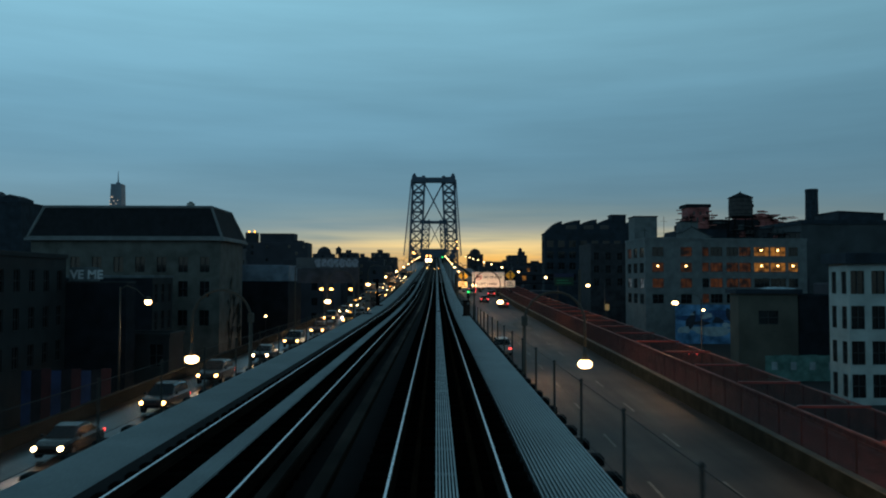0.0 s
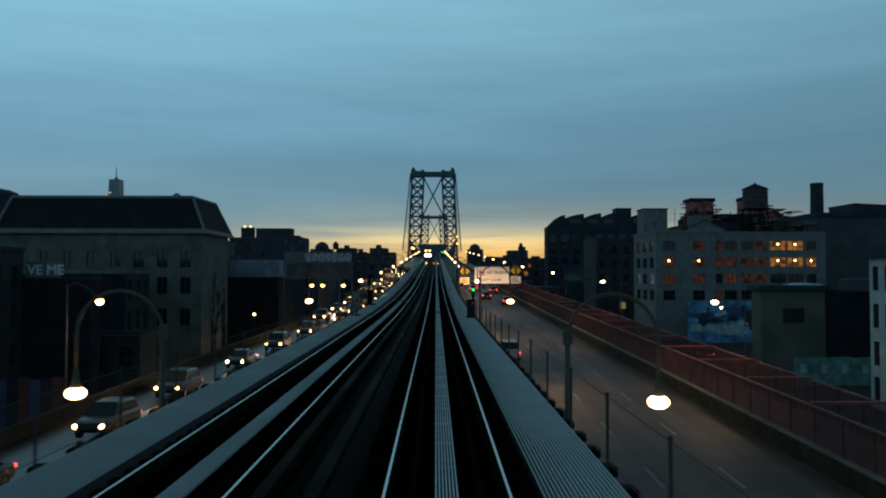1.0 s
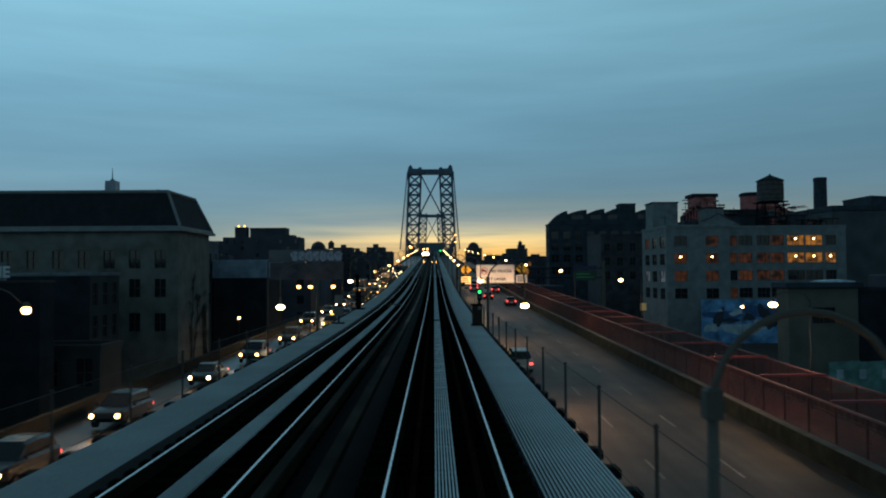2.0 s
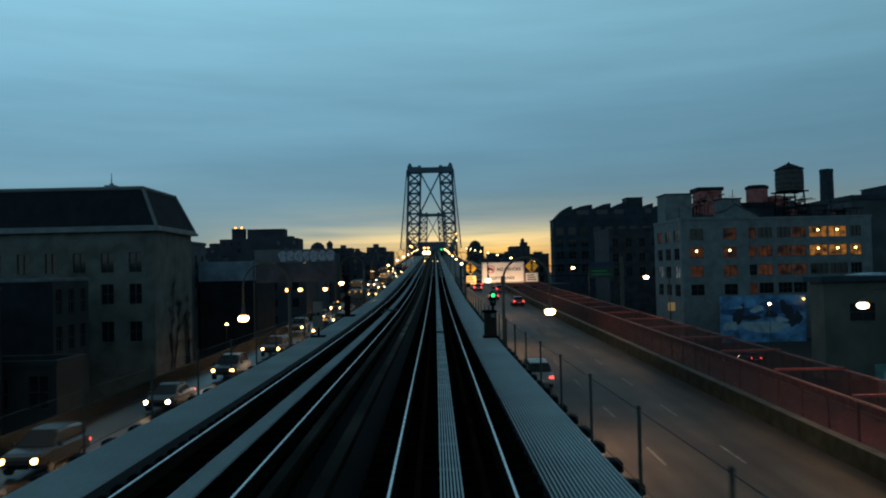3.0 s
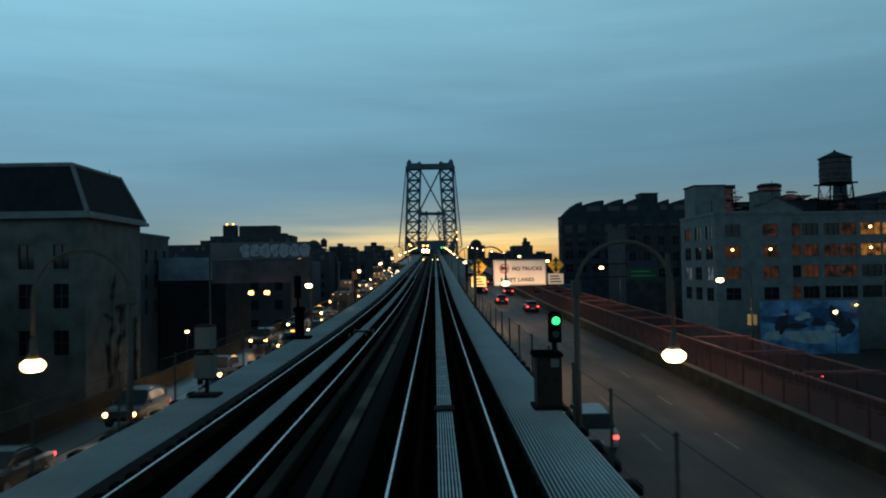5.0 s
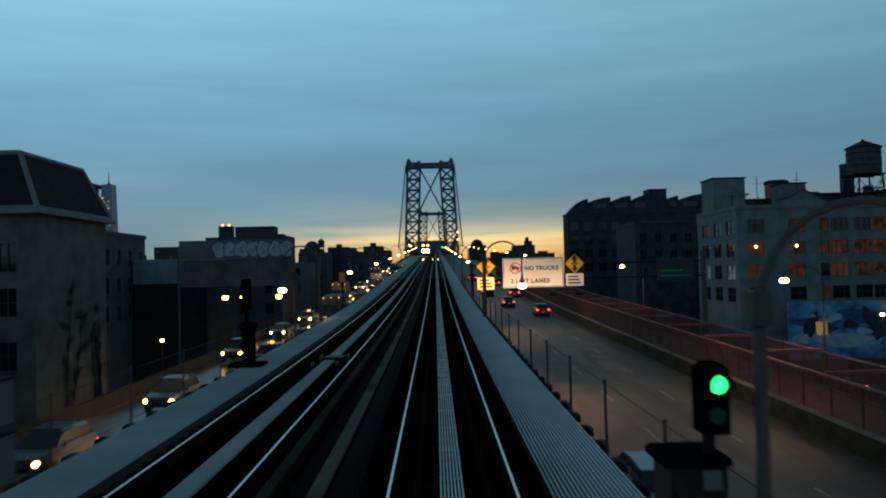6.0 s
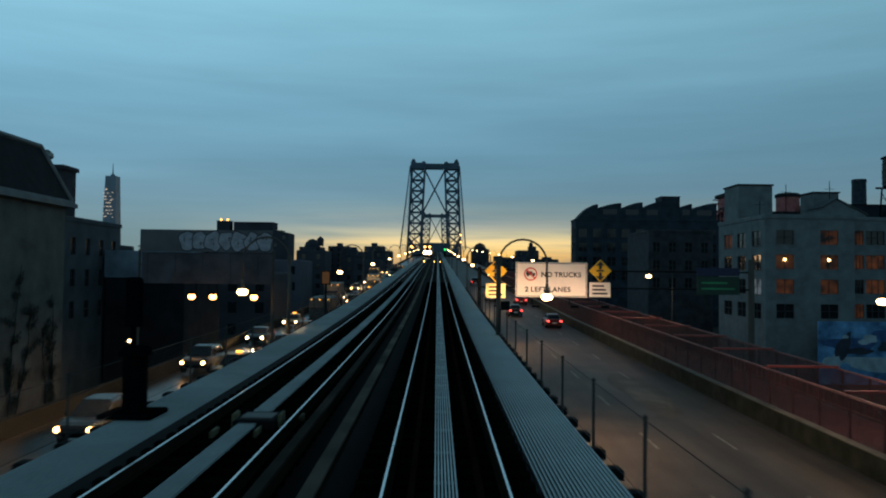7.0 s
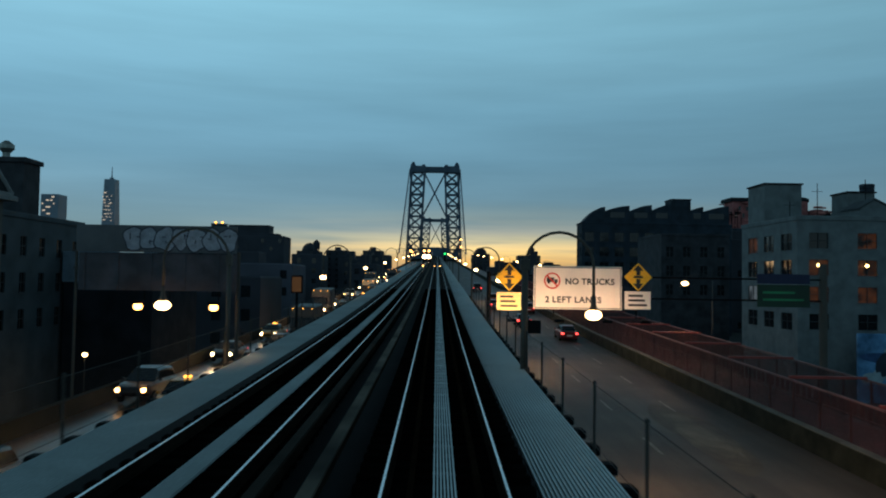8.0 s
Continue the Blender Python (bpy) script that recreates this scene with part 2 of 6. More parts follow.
    def mesh(self, name, material, smooth=False, weld=False):
        me = bpy.data.meshes.new(name)
        me.from_pydata(self.v, [], self.f)
        me.materials.append(material)
        bm = bmesh.new()
        bm.from_mesh(me)
        if weld:
            bmesh.ops.remove_doubles(bm, verts=bm.verts, dist=0.0005)
        bmesh.ops.recalc_face_normals(bm, faces=bm.faces)
        bm.to_mesh(me)
        bm.free()
        if smooth:
            me.shade_smooth()
        return me

    def part(self, name, material, parent=None, label="", smooth=False, weld=False):
        ob = new(name, self.mesh(name, material, smooth, weld))
        if parent is not None:
            ob.parent = parent
        return tagged(ob, label)


def thing(name, x, y, z, label, category, group="", kind="", rz=0):
    ob = new(name)
    ob.matrix_basis = pose(x, y, z, 0, 0, rz)
    return tagged(ob, label, category, group, kind)


def steps(a, b, d):
    n = max(1, math.ceil((b - a) / d))
    return [a + (b - a) * i / n for i in range(n + 1)]


def along(table):
    """A smooth line through (y, value) rows."""
    ys, vs = zip(*table)
    return lambda y: float(np.interp(y, ys, vs))


# ---- the lie of the land ----
GROUND = -6.8
RAIL = 5.1
DECK = 5.03
WALK = 4.55


def rise(y):
    """How far the tracks have climbed at y."""
    a, b, g = 50.0, 125.0, 0.038
    if y <= a:
        return 0.0
    if y <= b:
        return g * (y - a) ** 2 / (2 * (b - a))
    return g * (y - (a + b) / 2)


def road_z(y):
    return -2.6 + 0.03 * y if y < 150 else 1.9 + 0.042 * (y - 150)


left_wall = along([(-80, -26.5), (0, -24.0), (40, -22.3), (65, -20.8), (100, -18.4), (120, -17.6), (200, -16.5), (640, -16.5), (1400, -16.5)])
right_wall = along([(-80, 18.0), (0, 17.8), (50, 17.2), (70, 16.9), (100, 16.3), (130, 15.8), (200, 14.5), (640, 12.0), (1400, 12.0)])
YS = steps(-70, 160, 5) + steps(175, 700, 15)

g = Geo()
g.face((-4000, -400, GROUND), (4000, -400, GROUND), (4000, 4600, GROUND), (-4000, 4600, GROUND))
tagged(g.part("ground", EARTH), "dark city ground at dusk, reaching the horizon", "ground", kind="structure")

g = Geo().ribbon(YS, lambda y: 2.75, right_wall, road_z, lambda y: GROUND - 0.5 if y < 240 else road_z(y) - 6.0)
tagged(g.part("road_east", ASPHALT), "worn grey asphalt bridge approach road, lamp-lit", "road", kind="structure")
g = Geo().ribbon(YS, left_wall, lambda y: -6.2, road_z, lambda y: GROUND - 0.5 if y < 240 else road_z(y) - 6.0)
tagged(g.part("road_west", WETROAD), "damp grey asphalt approach road with oncoming traffic", "road", kind="structure")


# ---- viaduct with two tracks ----
TRACKS = {"near": 0.13, "far": -3.09}
viaduct = thing("viaduct", 0, 0, 0, "dark riveted steel viaduct carrying two tracks", "viaduct", kind="structure")
# near-black solid stands in for the shaded open space below the ties
Geo().ribbon(YS, lambda y: -4.75, lambda y: 1.36, lambda y: DECK + rise(y) - 0.30, lambda y: DECK + rise(y) - 1.9).part("underdeck_fill", STEELDARK, viaduct)
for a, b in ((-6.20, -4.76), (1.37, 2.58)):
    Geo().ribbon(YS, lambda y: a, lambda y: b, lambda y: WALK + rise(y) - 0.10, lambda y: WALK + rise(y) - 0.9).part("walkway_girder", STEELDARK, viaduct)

PANEL = 3.0


def panel_mesh(width, ribs, material):
    """One ribbed walkway panel, 3 m long, its ribs along it."""
    g = Geo()
    pitch_ = width / ribs
    for y in (PANEL * 0.25, PANEL * 0.75):
        g.box(-width / 2, width / 2, y - 0.003, y + 0.003, -0.06, -0.046)
    for i in range(ribs):
        x = -width / 2 + pitch_ * (i + 0.5)
        g.box(x - pitch_ * 0.25, x + pitch_ * 0.25, 0.001, PANEL - 0.001, -0.046, 0.0)
    return g.mesh("grating_panel", material)


def walkway(name, xc, width, ribs, z, label, gaps=(), material=None):
    base = thing(name, xc, 0, 0, label, "walkway", "walkways of the viaduct", "structure")
    material = material or GRATING
    me = panel_mesh(width, ribs, material)
    for k in range(-3, 110):
        y = PANEL * k + 2.0
        if any(abs(y + PANEL / 2 - q) < 1.6 for q in gaps):
            continue
        ob = new("grating_panel", me)
        ob.parent = base
        ob.matrix_basis = Matrix.Translation((0, y, z + rise(y))) @ Matrix.Rotation(math.atan2(rise(y + PANEL) - rise(y), PANEL), 4, "X")
    # plain solid tail, coloured darker for the shaded gaps it lacks
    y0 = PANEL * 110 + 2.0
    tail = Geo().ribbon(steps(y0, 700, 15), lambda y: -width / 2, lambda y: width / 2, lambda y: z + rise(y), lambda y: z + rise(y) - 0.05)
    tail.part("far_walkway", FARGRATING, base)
    return base


walkway("walkway_east", 2.08, 1.22, 19, WALK, "grey ribbed grating walkway beside the rails")
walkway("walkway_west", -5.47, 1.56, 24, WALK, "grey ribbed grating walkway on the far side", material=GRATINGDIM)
walkway("track_grating_near", 0.13, 0.29, 7, DECK + 0.02, "narrow grey ribbed grating between the rails")
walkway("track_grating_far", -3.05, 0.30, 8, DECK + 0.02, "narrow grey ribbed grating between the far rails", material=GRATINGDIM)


def track(name, xc, label):
    base = thing(name, xc, 0, 0, label, "railway track", "tracks", "structure")
    for s in (-1, 1):
        x = s * 0.7175
        rail = Geo()
        for w, z0, z1 in ((0.07, -0.16, -0.145), (0.012, -0.145, -0.04), (0.036, -0.04, -0.004)):
            rail.ribbon(YS, lambda y: x - w, lambda y: x + w, lambda y: RAIL + rise(y) + z1, lambda y: RAIL + rise(y) + z0)
        ob = rail.part("rail", RUST, base)
        head = Geo().ribbon(YS, lambda y: x - 0.016, lambda y: x + 0.016, lambda y: RAIL + rise(y), lambda y: RAIL + rise(y) - 0.006)
        head.part("running_face", RAILTOP, ob, "bright worn top of the rail")
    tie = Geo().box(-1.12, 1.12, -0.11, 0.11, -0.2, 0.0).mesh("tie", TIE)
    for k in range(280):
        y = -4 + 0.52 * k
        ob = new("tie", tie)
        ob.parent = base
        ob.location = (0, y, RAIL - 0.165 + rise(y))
    return base


# dark plate added where the narrow grating has a shaded open gap
joint = Geo().slab(-0.19, 0.19, -0.26, 0.26, -0.06, 0.035, 0.02).mesh("gap_plate", STEELDARK)
for nm, x in (("rail_joint_plate", 0.13),):
    for y in (59.5,):
        ob = new(nm, joint)
        ob.location = (x, y, DECK + 0.02 + rise(y))
        tagged(ob, "dark plate in place of an open gap in the narrow grating", "joint plate")
for s in (-1, 1):
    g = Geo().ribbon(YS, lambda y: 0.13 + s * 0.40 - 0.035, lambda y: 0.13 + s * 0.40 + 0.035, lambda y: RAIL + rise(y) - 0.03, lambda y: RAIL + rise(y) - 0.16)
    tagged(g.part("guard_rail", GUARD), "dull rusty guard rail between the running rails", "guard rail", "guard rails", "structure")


track("track_near", TRACKS["near"], "straight steel railway track on dark ties")
track("track_far", TRACKS["far"], "second steel railway track on dark ties")
for nm, x, w in (("third_rail_near", -1.36, 0.085), ("third_rail_far", -1.93, 0.07)):
    base = thing(nm, x, 0, 0, "dark third rail under a weathered cover board", "third rail", "third rails", "structure")
    Geo().ribbon(YS, lambda y: -0.025, lambda y: 0.025, lambda y: RAIL + rise(y) - 0.02, lambda y: RAIL + rise(y) - 0.17).part("conductor_rail", RUST, base)
    for ys, board in (([y for y in YS if y <= 55], BOARD), ([y for y in YS if y >= 55], NEWBOARD if x > -1.5 else BOARD)):
        Geo().ribbon(ys, lambda y: -w, lambda y: w, lambda y: RAIL + rise(y) + 0.10, lambda y: RAIL + rise(y) + 0.06).part("cover_board", board, base)


# ---- the bridge ----
def tower(name, y, label):
    """A braced steel bridge tower: two lattice legs, joined by a heavy top beam and crossed bracing."""
    base = thing(name, -2.6, y, -3.2, label, "bridge tower", "bridge towers")
    H = 98.8
    def half(z, outer):
        k = z / H
        return (21.6 - 4.4 * k) if outer else (12.0 - 4.6 * k)
    def bar(g, p, q, r=0.45):
        g.tube([p, q], r, 4)
    for s in (-1, 1):
        leg = Geo()
        for yy in (-3.6, 3.6):
            for outer in (True, False):
                bar(leg, (s * half(0, outer), yy, -3.8), (s * half(H - 7, outer), yy * 0.8, H - 7), 1.05)
            zs = steps(26, H - 7, 8.4)
            for z0, z1 in zip(zs, zs[1:]):
                zm = (z0 + z1) / 2
                a0, b0, a1, b1 = half(z0, True), half(z0, False), half(z1, True), half(z1, False)
                bar(leg, (s * a0, yy, z0), (s * b0, yy, z0), 0.65)
                bar(leg, (s * a0, yy, z0), (s * b1, yy, z1), 0.5)
                bar(leg, (s * b0, yy, z0), (s * a1, yy, z1), 0.5)
        leg.part("leg", BRIDGE, base)
        cap = Geo()
        cap.slab(s * 12.5 - 5.9, s * 12.5 + 5.9, -4.6, 4.6, H - 7.0, H - 2.2, 0.5)
        cap.slab(s * 16.4 - 1.9, s * 16.4 + 1.9, -1.7, 1.7, H - 2.2, H - 0.6, 0.5)
        cap.lathe(s * 16.4, 0, [(1.2, H - 0.6), (1.5, H), (0.8, H + 0.8), (0.2, H + 1.4)], 8)
        cap.slab(s * 8.6 - 1.3, s * 8.6 + 1.3, -1.1, 1.1, H - 2.2, H - 0.7, 0.4)
        cap.part("cap", BRIDGE, base)
    Geo().slab(-6.55, 6.55, -3, 3, H - 5.6, H - 2.6, 0.3).box(-6.5, 6.5, -3.4, 3.4, H - 6.6, H - 5.6).part("top_beam", BRIDGE, base)
    cross = Geo()
    for yy in (-2.8, 2.8):
        for s in (-1, 1):
            bar(cross, (s * 7.6, yy, H - 7.5), (-s * 9.0, yy, H - 40), 0.55)
    cross.part("cross_bracing", BRIDGE, base)
    Geo().box(-10.3, 10.3, -2, 2, H - 72, H - 63).part("cross_beam", BRIDGE, base)
    return base


tower("bridge_tower", 649, "dark blue-grey lattice steel suspension bridge tower")
tower("bridge_tower", 1137, "farther lattice steel suspension bridge tower")


def cables():
    for s in (-1, 1):
        x = -2.6 + s * 18.9
        main = Geo()
        pts = [(x, 505, 23)]
        pts += [(x, 649, 91.5)]
        pts += [(x, 649 + 488 * k / 24, 91.5 - 58 * (1 - (2 * k / 24 - 1) ** 2)) for k in range(1, 25)]
        main.tube(pts, 0.38, 6)
        for k in range(1, 14):
            y = 505 + (649 - 505) * k / 14
            main.tube([(x, y, 22), (x, y, 23 + 68.5 * k / 14)], 0.05, 4)
        base = thing("main_cable", 0, 0, 0, "dark steel suspension cable with thin hangers", "bridge cable", "main cables")
        main.part("cable", BRIDGE, base)
        truss = thing("stiffening_truss", 0, 0, 0, "dark steel stiffening truss along the bridge deck", "bridge truss", "stiffening trusses")
        t = Geo()
        for y in steps(652, 1130, 13)[:-1]:
            z = 26.0
            zz = 26.0
            t.tube([(x, y, z), (x, y + 13, zz)], 0.5, 4).tube([(x, y, z + 10), (x, y + 13, zz + 10)], 0.5, 4)
            t.tube([(x, y, z), (x, y + 13, zz + 10)], 0.3, 4).tube([(x, y, z + 10), (x, y + 13, zz)], 0.3, 4)
        t.part("truss_web", BRIDGE, truss)


cables()
g = Geo().ribbon(steps(600, 1150, 25), lambda y: -19, lambda y: 14, lambda y: 25.4 + 0.01 * (y - 600), lambda y: 22.5 + 0.01 * (y - 600))
tagged(g.part("bridge_deck", BRIDGE), "dark bridge deck running on between the towers", "bridge deck", kind="structure")


def deck_lamps():
    """Small lit lamps along the edge of the deck and on a tower leg."""
    post = Geo().tube([(0, 0, -2.6), (0, 0, -0.5)], 0.14, 6)
    bracket = Geo().tube([(0, 0, -0.6), (0, 1.6, -0.6)], 0.14, 6)
    globe = Geo().lathe(0, 0, [(0.2, -0.55), (0.55, -0.25), (0.6, 0.1), (0.25, 0.5)], 10)
    for x, y, z, stand in ((-18.4, 602, 28.0, post), (-18.4, 622, 28.2, post), (-18.4, 641, 28.4, post), (17.5, 643.4, 33.0, bracket), (17.3, 643.4, 38.5, bracket)):
        lamp = thing("deck_lamp", x, y, z, "small warm lamp on the bridge, lit", "lamp", "bridge lamps")
        stand.part("stand", BRIDGE, lamp)
        globe.part("globe", SODIUM, lamp, "glowing warm globe", smooth=True)


deck_lamps()


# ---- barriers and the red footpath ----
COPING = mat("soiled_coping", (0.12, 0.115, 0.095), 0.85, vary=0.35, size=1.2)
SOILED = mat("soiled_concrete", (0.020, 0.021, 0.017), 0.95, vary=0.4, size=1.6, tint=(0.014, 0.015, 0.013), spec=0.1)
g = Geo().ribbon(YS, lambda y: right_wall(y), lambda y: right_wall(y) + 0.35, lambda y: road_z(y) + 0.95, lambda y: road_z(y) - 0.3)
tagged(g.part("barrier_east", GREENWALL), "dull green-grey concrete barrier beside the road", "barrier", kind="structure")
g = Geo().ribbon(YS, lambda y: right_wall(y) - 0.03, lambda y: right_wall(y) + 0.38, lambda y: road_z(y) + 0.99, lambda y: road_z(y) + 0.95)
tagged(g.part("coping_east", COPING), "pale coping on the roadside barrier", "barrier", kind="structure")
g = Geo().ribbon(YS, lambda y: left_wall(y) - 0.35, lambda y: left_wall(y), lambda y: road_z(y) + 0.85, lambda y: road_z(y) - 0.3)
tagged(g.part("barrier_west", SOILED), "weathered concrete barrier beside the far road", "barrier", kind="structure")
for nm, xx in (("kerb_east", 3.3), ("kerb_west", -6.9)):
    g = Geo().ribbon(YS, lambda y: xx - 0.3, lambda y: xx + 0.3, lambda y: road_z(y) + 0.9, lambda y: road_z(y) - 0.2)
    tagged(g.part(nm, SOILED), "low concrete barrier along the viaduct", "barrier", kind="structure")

PATHW = 3.9
PY = steps(-40, 400, 8)
g = Geo().ribbon(PY, lambda y: right_wall(y) + 0.40, lambda y: right_wall(y) + 0.40 + PATHW, lambda y: road_z(y) + 0.62, lambda y: GROUND - 0.4 if y < 240 else road_z(y) - 5)
tagged(g.part("footpath", REDPATH), "red-surfaced footpath on an embankment", "footpath", kind="structure")


def red_fence(name, off):
    """A tall fence of red steel: posts, three rails and close upright bars."""
    base = thing(name, 0, 0, 0, "tall red-painted steel fence along the footpath", "fence", "footpath fences")
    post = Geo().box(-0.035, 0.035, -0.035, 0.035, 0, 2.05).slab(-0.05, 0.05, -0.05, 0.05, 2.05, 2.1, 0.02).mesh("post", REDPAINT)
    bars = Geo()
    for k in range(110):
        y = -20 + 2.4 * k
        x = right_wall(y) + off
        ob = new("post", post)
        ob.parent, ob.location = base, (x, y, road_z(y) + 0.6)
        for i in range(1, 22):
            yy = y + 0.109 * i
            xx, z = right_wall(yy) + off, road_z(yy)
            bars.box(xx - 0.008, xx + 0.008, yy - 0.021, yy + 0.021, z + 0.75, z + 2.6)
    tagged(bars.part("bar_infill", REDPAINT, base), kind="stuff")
    ys = steps(-20, 244, 4)
    for dz, h in ((0.78, 0.06), (2.62, 0.09)):
        Geo().ribbon(ys, lambda y: right_wall(y) + off - 0.045, lambda y: right_wall(y) + off + 0.045, lambda y: road_z(y) + dz + h, lambda y: road_z(y) + dz).part("rail", REDRAIL, base, "red rail, coloured lighter as if lit")
    return base


red_fence("fence", 0.50)
red_fence("fence", PATHW + 0.25)
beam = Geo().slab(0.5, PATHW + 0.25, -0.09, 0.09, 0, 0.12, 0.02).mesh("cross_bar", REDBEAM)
frame_ = thing("overhead_bars", 0, 0, 0, "red steel bars across the top of the fenced footpath", "overhead bars")
for k in range(36):
    y = 2 + 7.2 * k
    ob = new("cross_bar", beam)
    ob.parent, ob.location = frame_, (right_wall(y), y, road_z(y) + 2.71)

# lane markings
PAINT = mat("worn_road_paint", (0.17, 0.165, 0.15), 0.7, vary=0.4, size=0.4)
dash = thing("lane_marking", 0, 0, 0, "worn white dashed lane marking on asphalt", "lane marking", kind="structure")
for x0 in (9.6, 13.0, -10.2, -13.6, -17.2):
    for k in range(26):
        y = 4 + 9.3 * k
        Geo().ribbon([y, y + 1.5, y + 3.0], lambda v: x0 - 0.07, lambda v: x0 + 0.07, lambda v: road_z(v) + 0.008, lambda v: road_z(v) - 0.01).part("dash", PAINT, dash)


# a pool of lamplight painted on the outer lanes, palest in its middle
patch = thing("road_repair", 12.5, 110.5, 0, "warm pool of lamplight painted on the asphalt", "road patch", kind="structure")
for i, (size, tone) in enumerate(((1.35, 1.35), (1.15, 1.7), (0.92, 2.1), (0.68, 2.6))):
    outline = []
    for k in range(32):
        t_ = 2 * math.pi * k / 32
        q = size * (1 + 0.10 * math.sin(3 * t_ + 1 + i) + 0.07 * math.sin(5 * t_ + 2 * i))
        outline.append((0.95 * q * math.cos(t_), 5.2 * q * math.sin(t_)))
    pool_tone = mat(("pool_edge_asphalt", "pool_outer_asphalt", "pool_inner_asphalt", "pool_core_asphalt")[i], (0.056 * tone, 0.046 * tone, 0.035 * tone), 0.75, vary=0.35, size=1.6, grain=0.35)
    Geo().face(*[(x, y, road_z(110.5 + y) + 0.004 + 0.004 * i) for x, y in outline]).part("pool_layer", pool_tone, patch)

# ---- walkway brackets and railing ----
RAILPOST = mat("dull_railing_steel", (0.030, 0.027, 0.023), 0.8, vary=0.3)


def railing(name, x, side, label):
    """Posts with a top rail and a chain-link fabric between them."""
    base = thing(name, x, 0, 0, label, "railing", "walkway railings")
    post = Geo().tube([(0, 0, -0.75), (0, 0, 0.64)], 0.025, 8).lathe(0, 0, [(0.036, 0.64), (0.032, 0.67), (0.01, 0.69)], 8).mesh("post", RAILPOST)
    arm = Geo().slab(-0.22, 0.22, -0.16, 0.16, -0.22, -0.05, 0.03).mesh("bracket", STEELDARK)
    for k in range(110):
        y = -2 + 1.3 * k
        ob = new("bracket", arm)
        ob.parent, ob.location = base, (-side * 0.02, y, WALK + rise(y))
    for k in range(42):
        y = -2 + 3.3 * k
        ob = new("post", post)
        ob.parent, ob.location = base, (0, y, DECK + rise(y))
    for dz, r in ((0.62, 0.007), (-0.40, 0.006)):
        Geo().tube([(0, y, DECK + rise(y) + dz) for y in steps(-4, 134, 4)], r, 6).part("rail", RAILPOST, base)
    wires = Geo()
    low, high, pitch_ = -0.40, 0.61, 0.13
    for k in range(int(136 / pitch_)):
        y0 = -3 + pitch_ * k
        y1 = y0 + (high - low) * 0.6
        for p, q, e in ((y0, y1, 0.004), (y1, y0, -0.004)):
            zp, zq = DECK + rise(p) + low, DECK + rise(q) + high
            wires.face((e, p - 0.004, zp), (e, p + 0.004, zp), (e, q + 0.004, zq), (e, q - 0.004, zq))
    tagged(wires.part("chain_link", RAILPOST, base, "dull chain-link fabric"), kind="stuff")
    return base


railing("railing_east", 2.74, 1, "dull steel chain-link railing outside the walkway")
railing("railing_west", -6.34, -1, "dull steel chain-link railing outside the far walkway")


# ---- street lamps ----
def street_lamp(label, stout=1.0):
    """A tall post bent over in a half circle, with a pendant lamp at the end of a short drop. The origin is at the post's foot."""
    base = thing("street_lamp", 0, 0, 0, label, "street lamp", "arched street lamps")
    R, spring = 1.05, 7.9
    pts = [(0, 0, 0), (0, 0, spring)] + [(R - R * math.cos(math.pi * k / 12), 0, spring + R * math.sin(math.pi * k / 12)) for k in range(1, 13)] + [(2 * R, 0, 6.95)]
    Geo().tube([(0, 0, 0), (0, 0, 4.0)], 0.10 * stout, 12, 0.085 * stout).tube(pts[1:], 0.044, 8).tube([(0, 0, 4.0), (0, 0, spring)], 0.08 * stout, 12, 0.062 * stout).part("post", POSTGREY, base, smooth=True)
    Geo().lathe(0, 0, [(0.2, 0), (0.2, 0.5), (0.14, 0.62)], 12).part("foot", POSTGREY, base)
    Geo().slab(-0.095 * stout, 0.095 * stout, -0.09, 0.09, spring - 0.12, spring + 0.22, 0.03).part("post_head", POSTGREY, base)
    Geo().lathe(2 * R, 0, [(0.13, 6.585), (0.12, 6.66), (0.08, 6.76), (0.055, 7.05)], 14).part("cap", POSTGREY, base, smooth=True)
    Geo().lathe(2 * R, 0, [(0.05, 6.30), (0.15, 6.32), (0.22, 6.375), (0.25, 6.445), (0.23, 6.515), (0.165, 6.57), (0.12, 6.59)], 18).part("globe", LAMPGLOW, base, "glowing warm-white lamp globe", smooth=True)
    return base


def path_lamp(label):
    """A thin dark pole with a long slender arm and a hanging lamp. The origin is at the pole's foot."""
    base = thing("street_lamp", 0, 0, 0, label, "street lamp", "footpath street lamps")
    pts = [(0, 0, 6.6), (0.25, 0, 7.0), (0.8, 0, 7.2), (1.5, 0, 7.15), (2.0, 0, 6.95), (2.1, 0, 6.75)]
    Geo().tube([(0, 0, 0), (0, 0, 6.7)], 0.075, 10, 0.045).part("post", DARKPOLE, base, smooth=True)
    Geo().tube(pts, 0.025, 6).part("arm", DARKPOLE, base, smooth=True)
    Geo().lathe(2.1, 0, [(0.13, 6.585), (0.11, 6.66), (0.05, 6.78)], 14).part("cap", DARKPOLE, base, smooth=True)
    Geo().lathe(2.1, 0, [(0.05, 6.30), (0.15, 6.32), (0.22, 6.375), (0.25, 6.445), (0.23, 6.515), (0.165, 6.57), (0.12, 6.59)], 18).part("globe", LAMPGLOW, base, "glowing warm-white lamp globe", smooth=True)
    return base


DARKPOLE = mat("dark_painted_pole", (0.022, 0.025, 0.028), 0.75, vary=0.25)


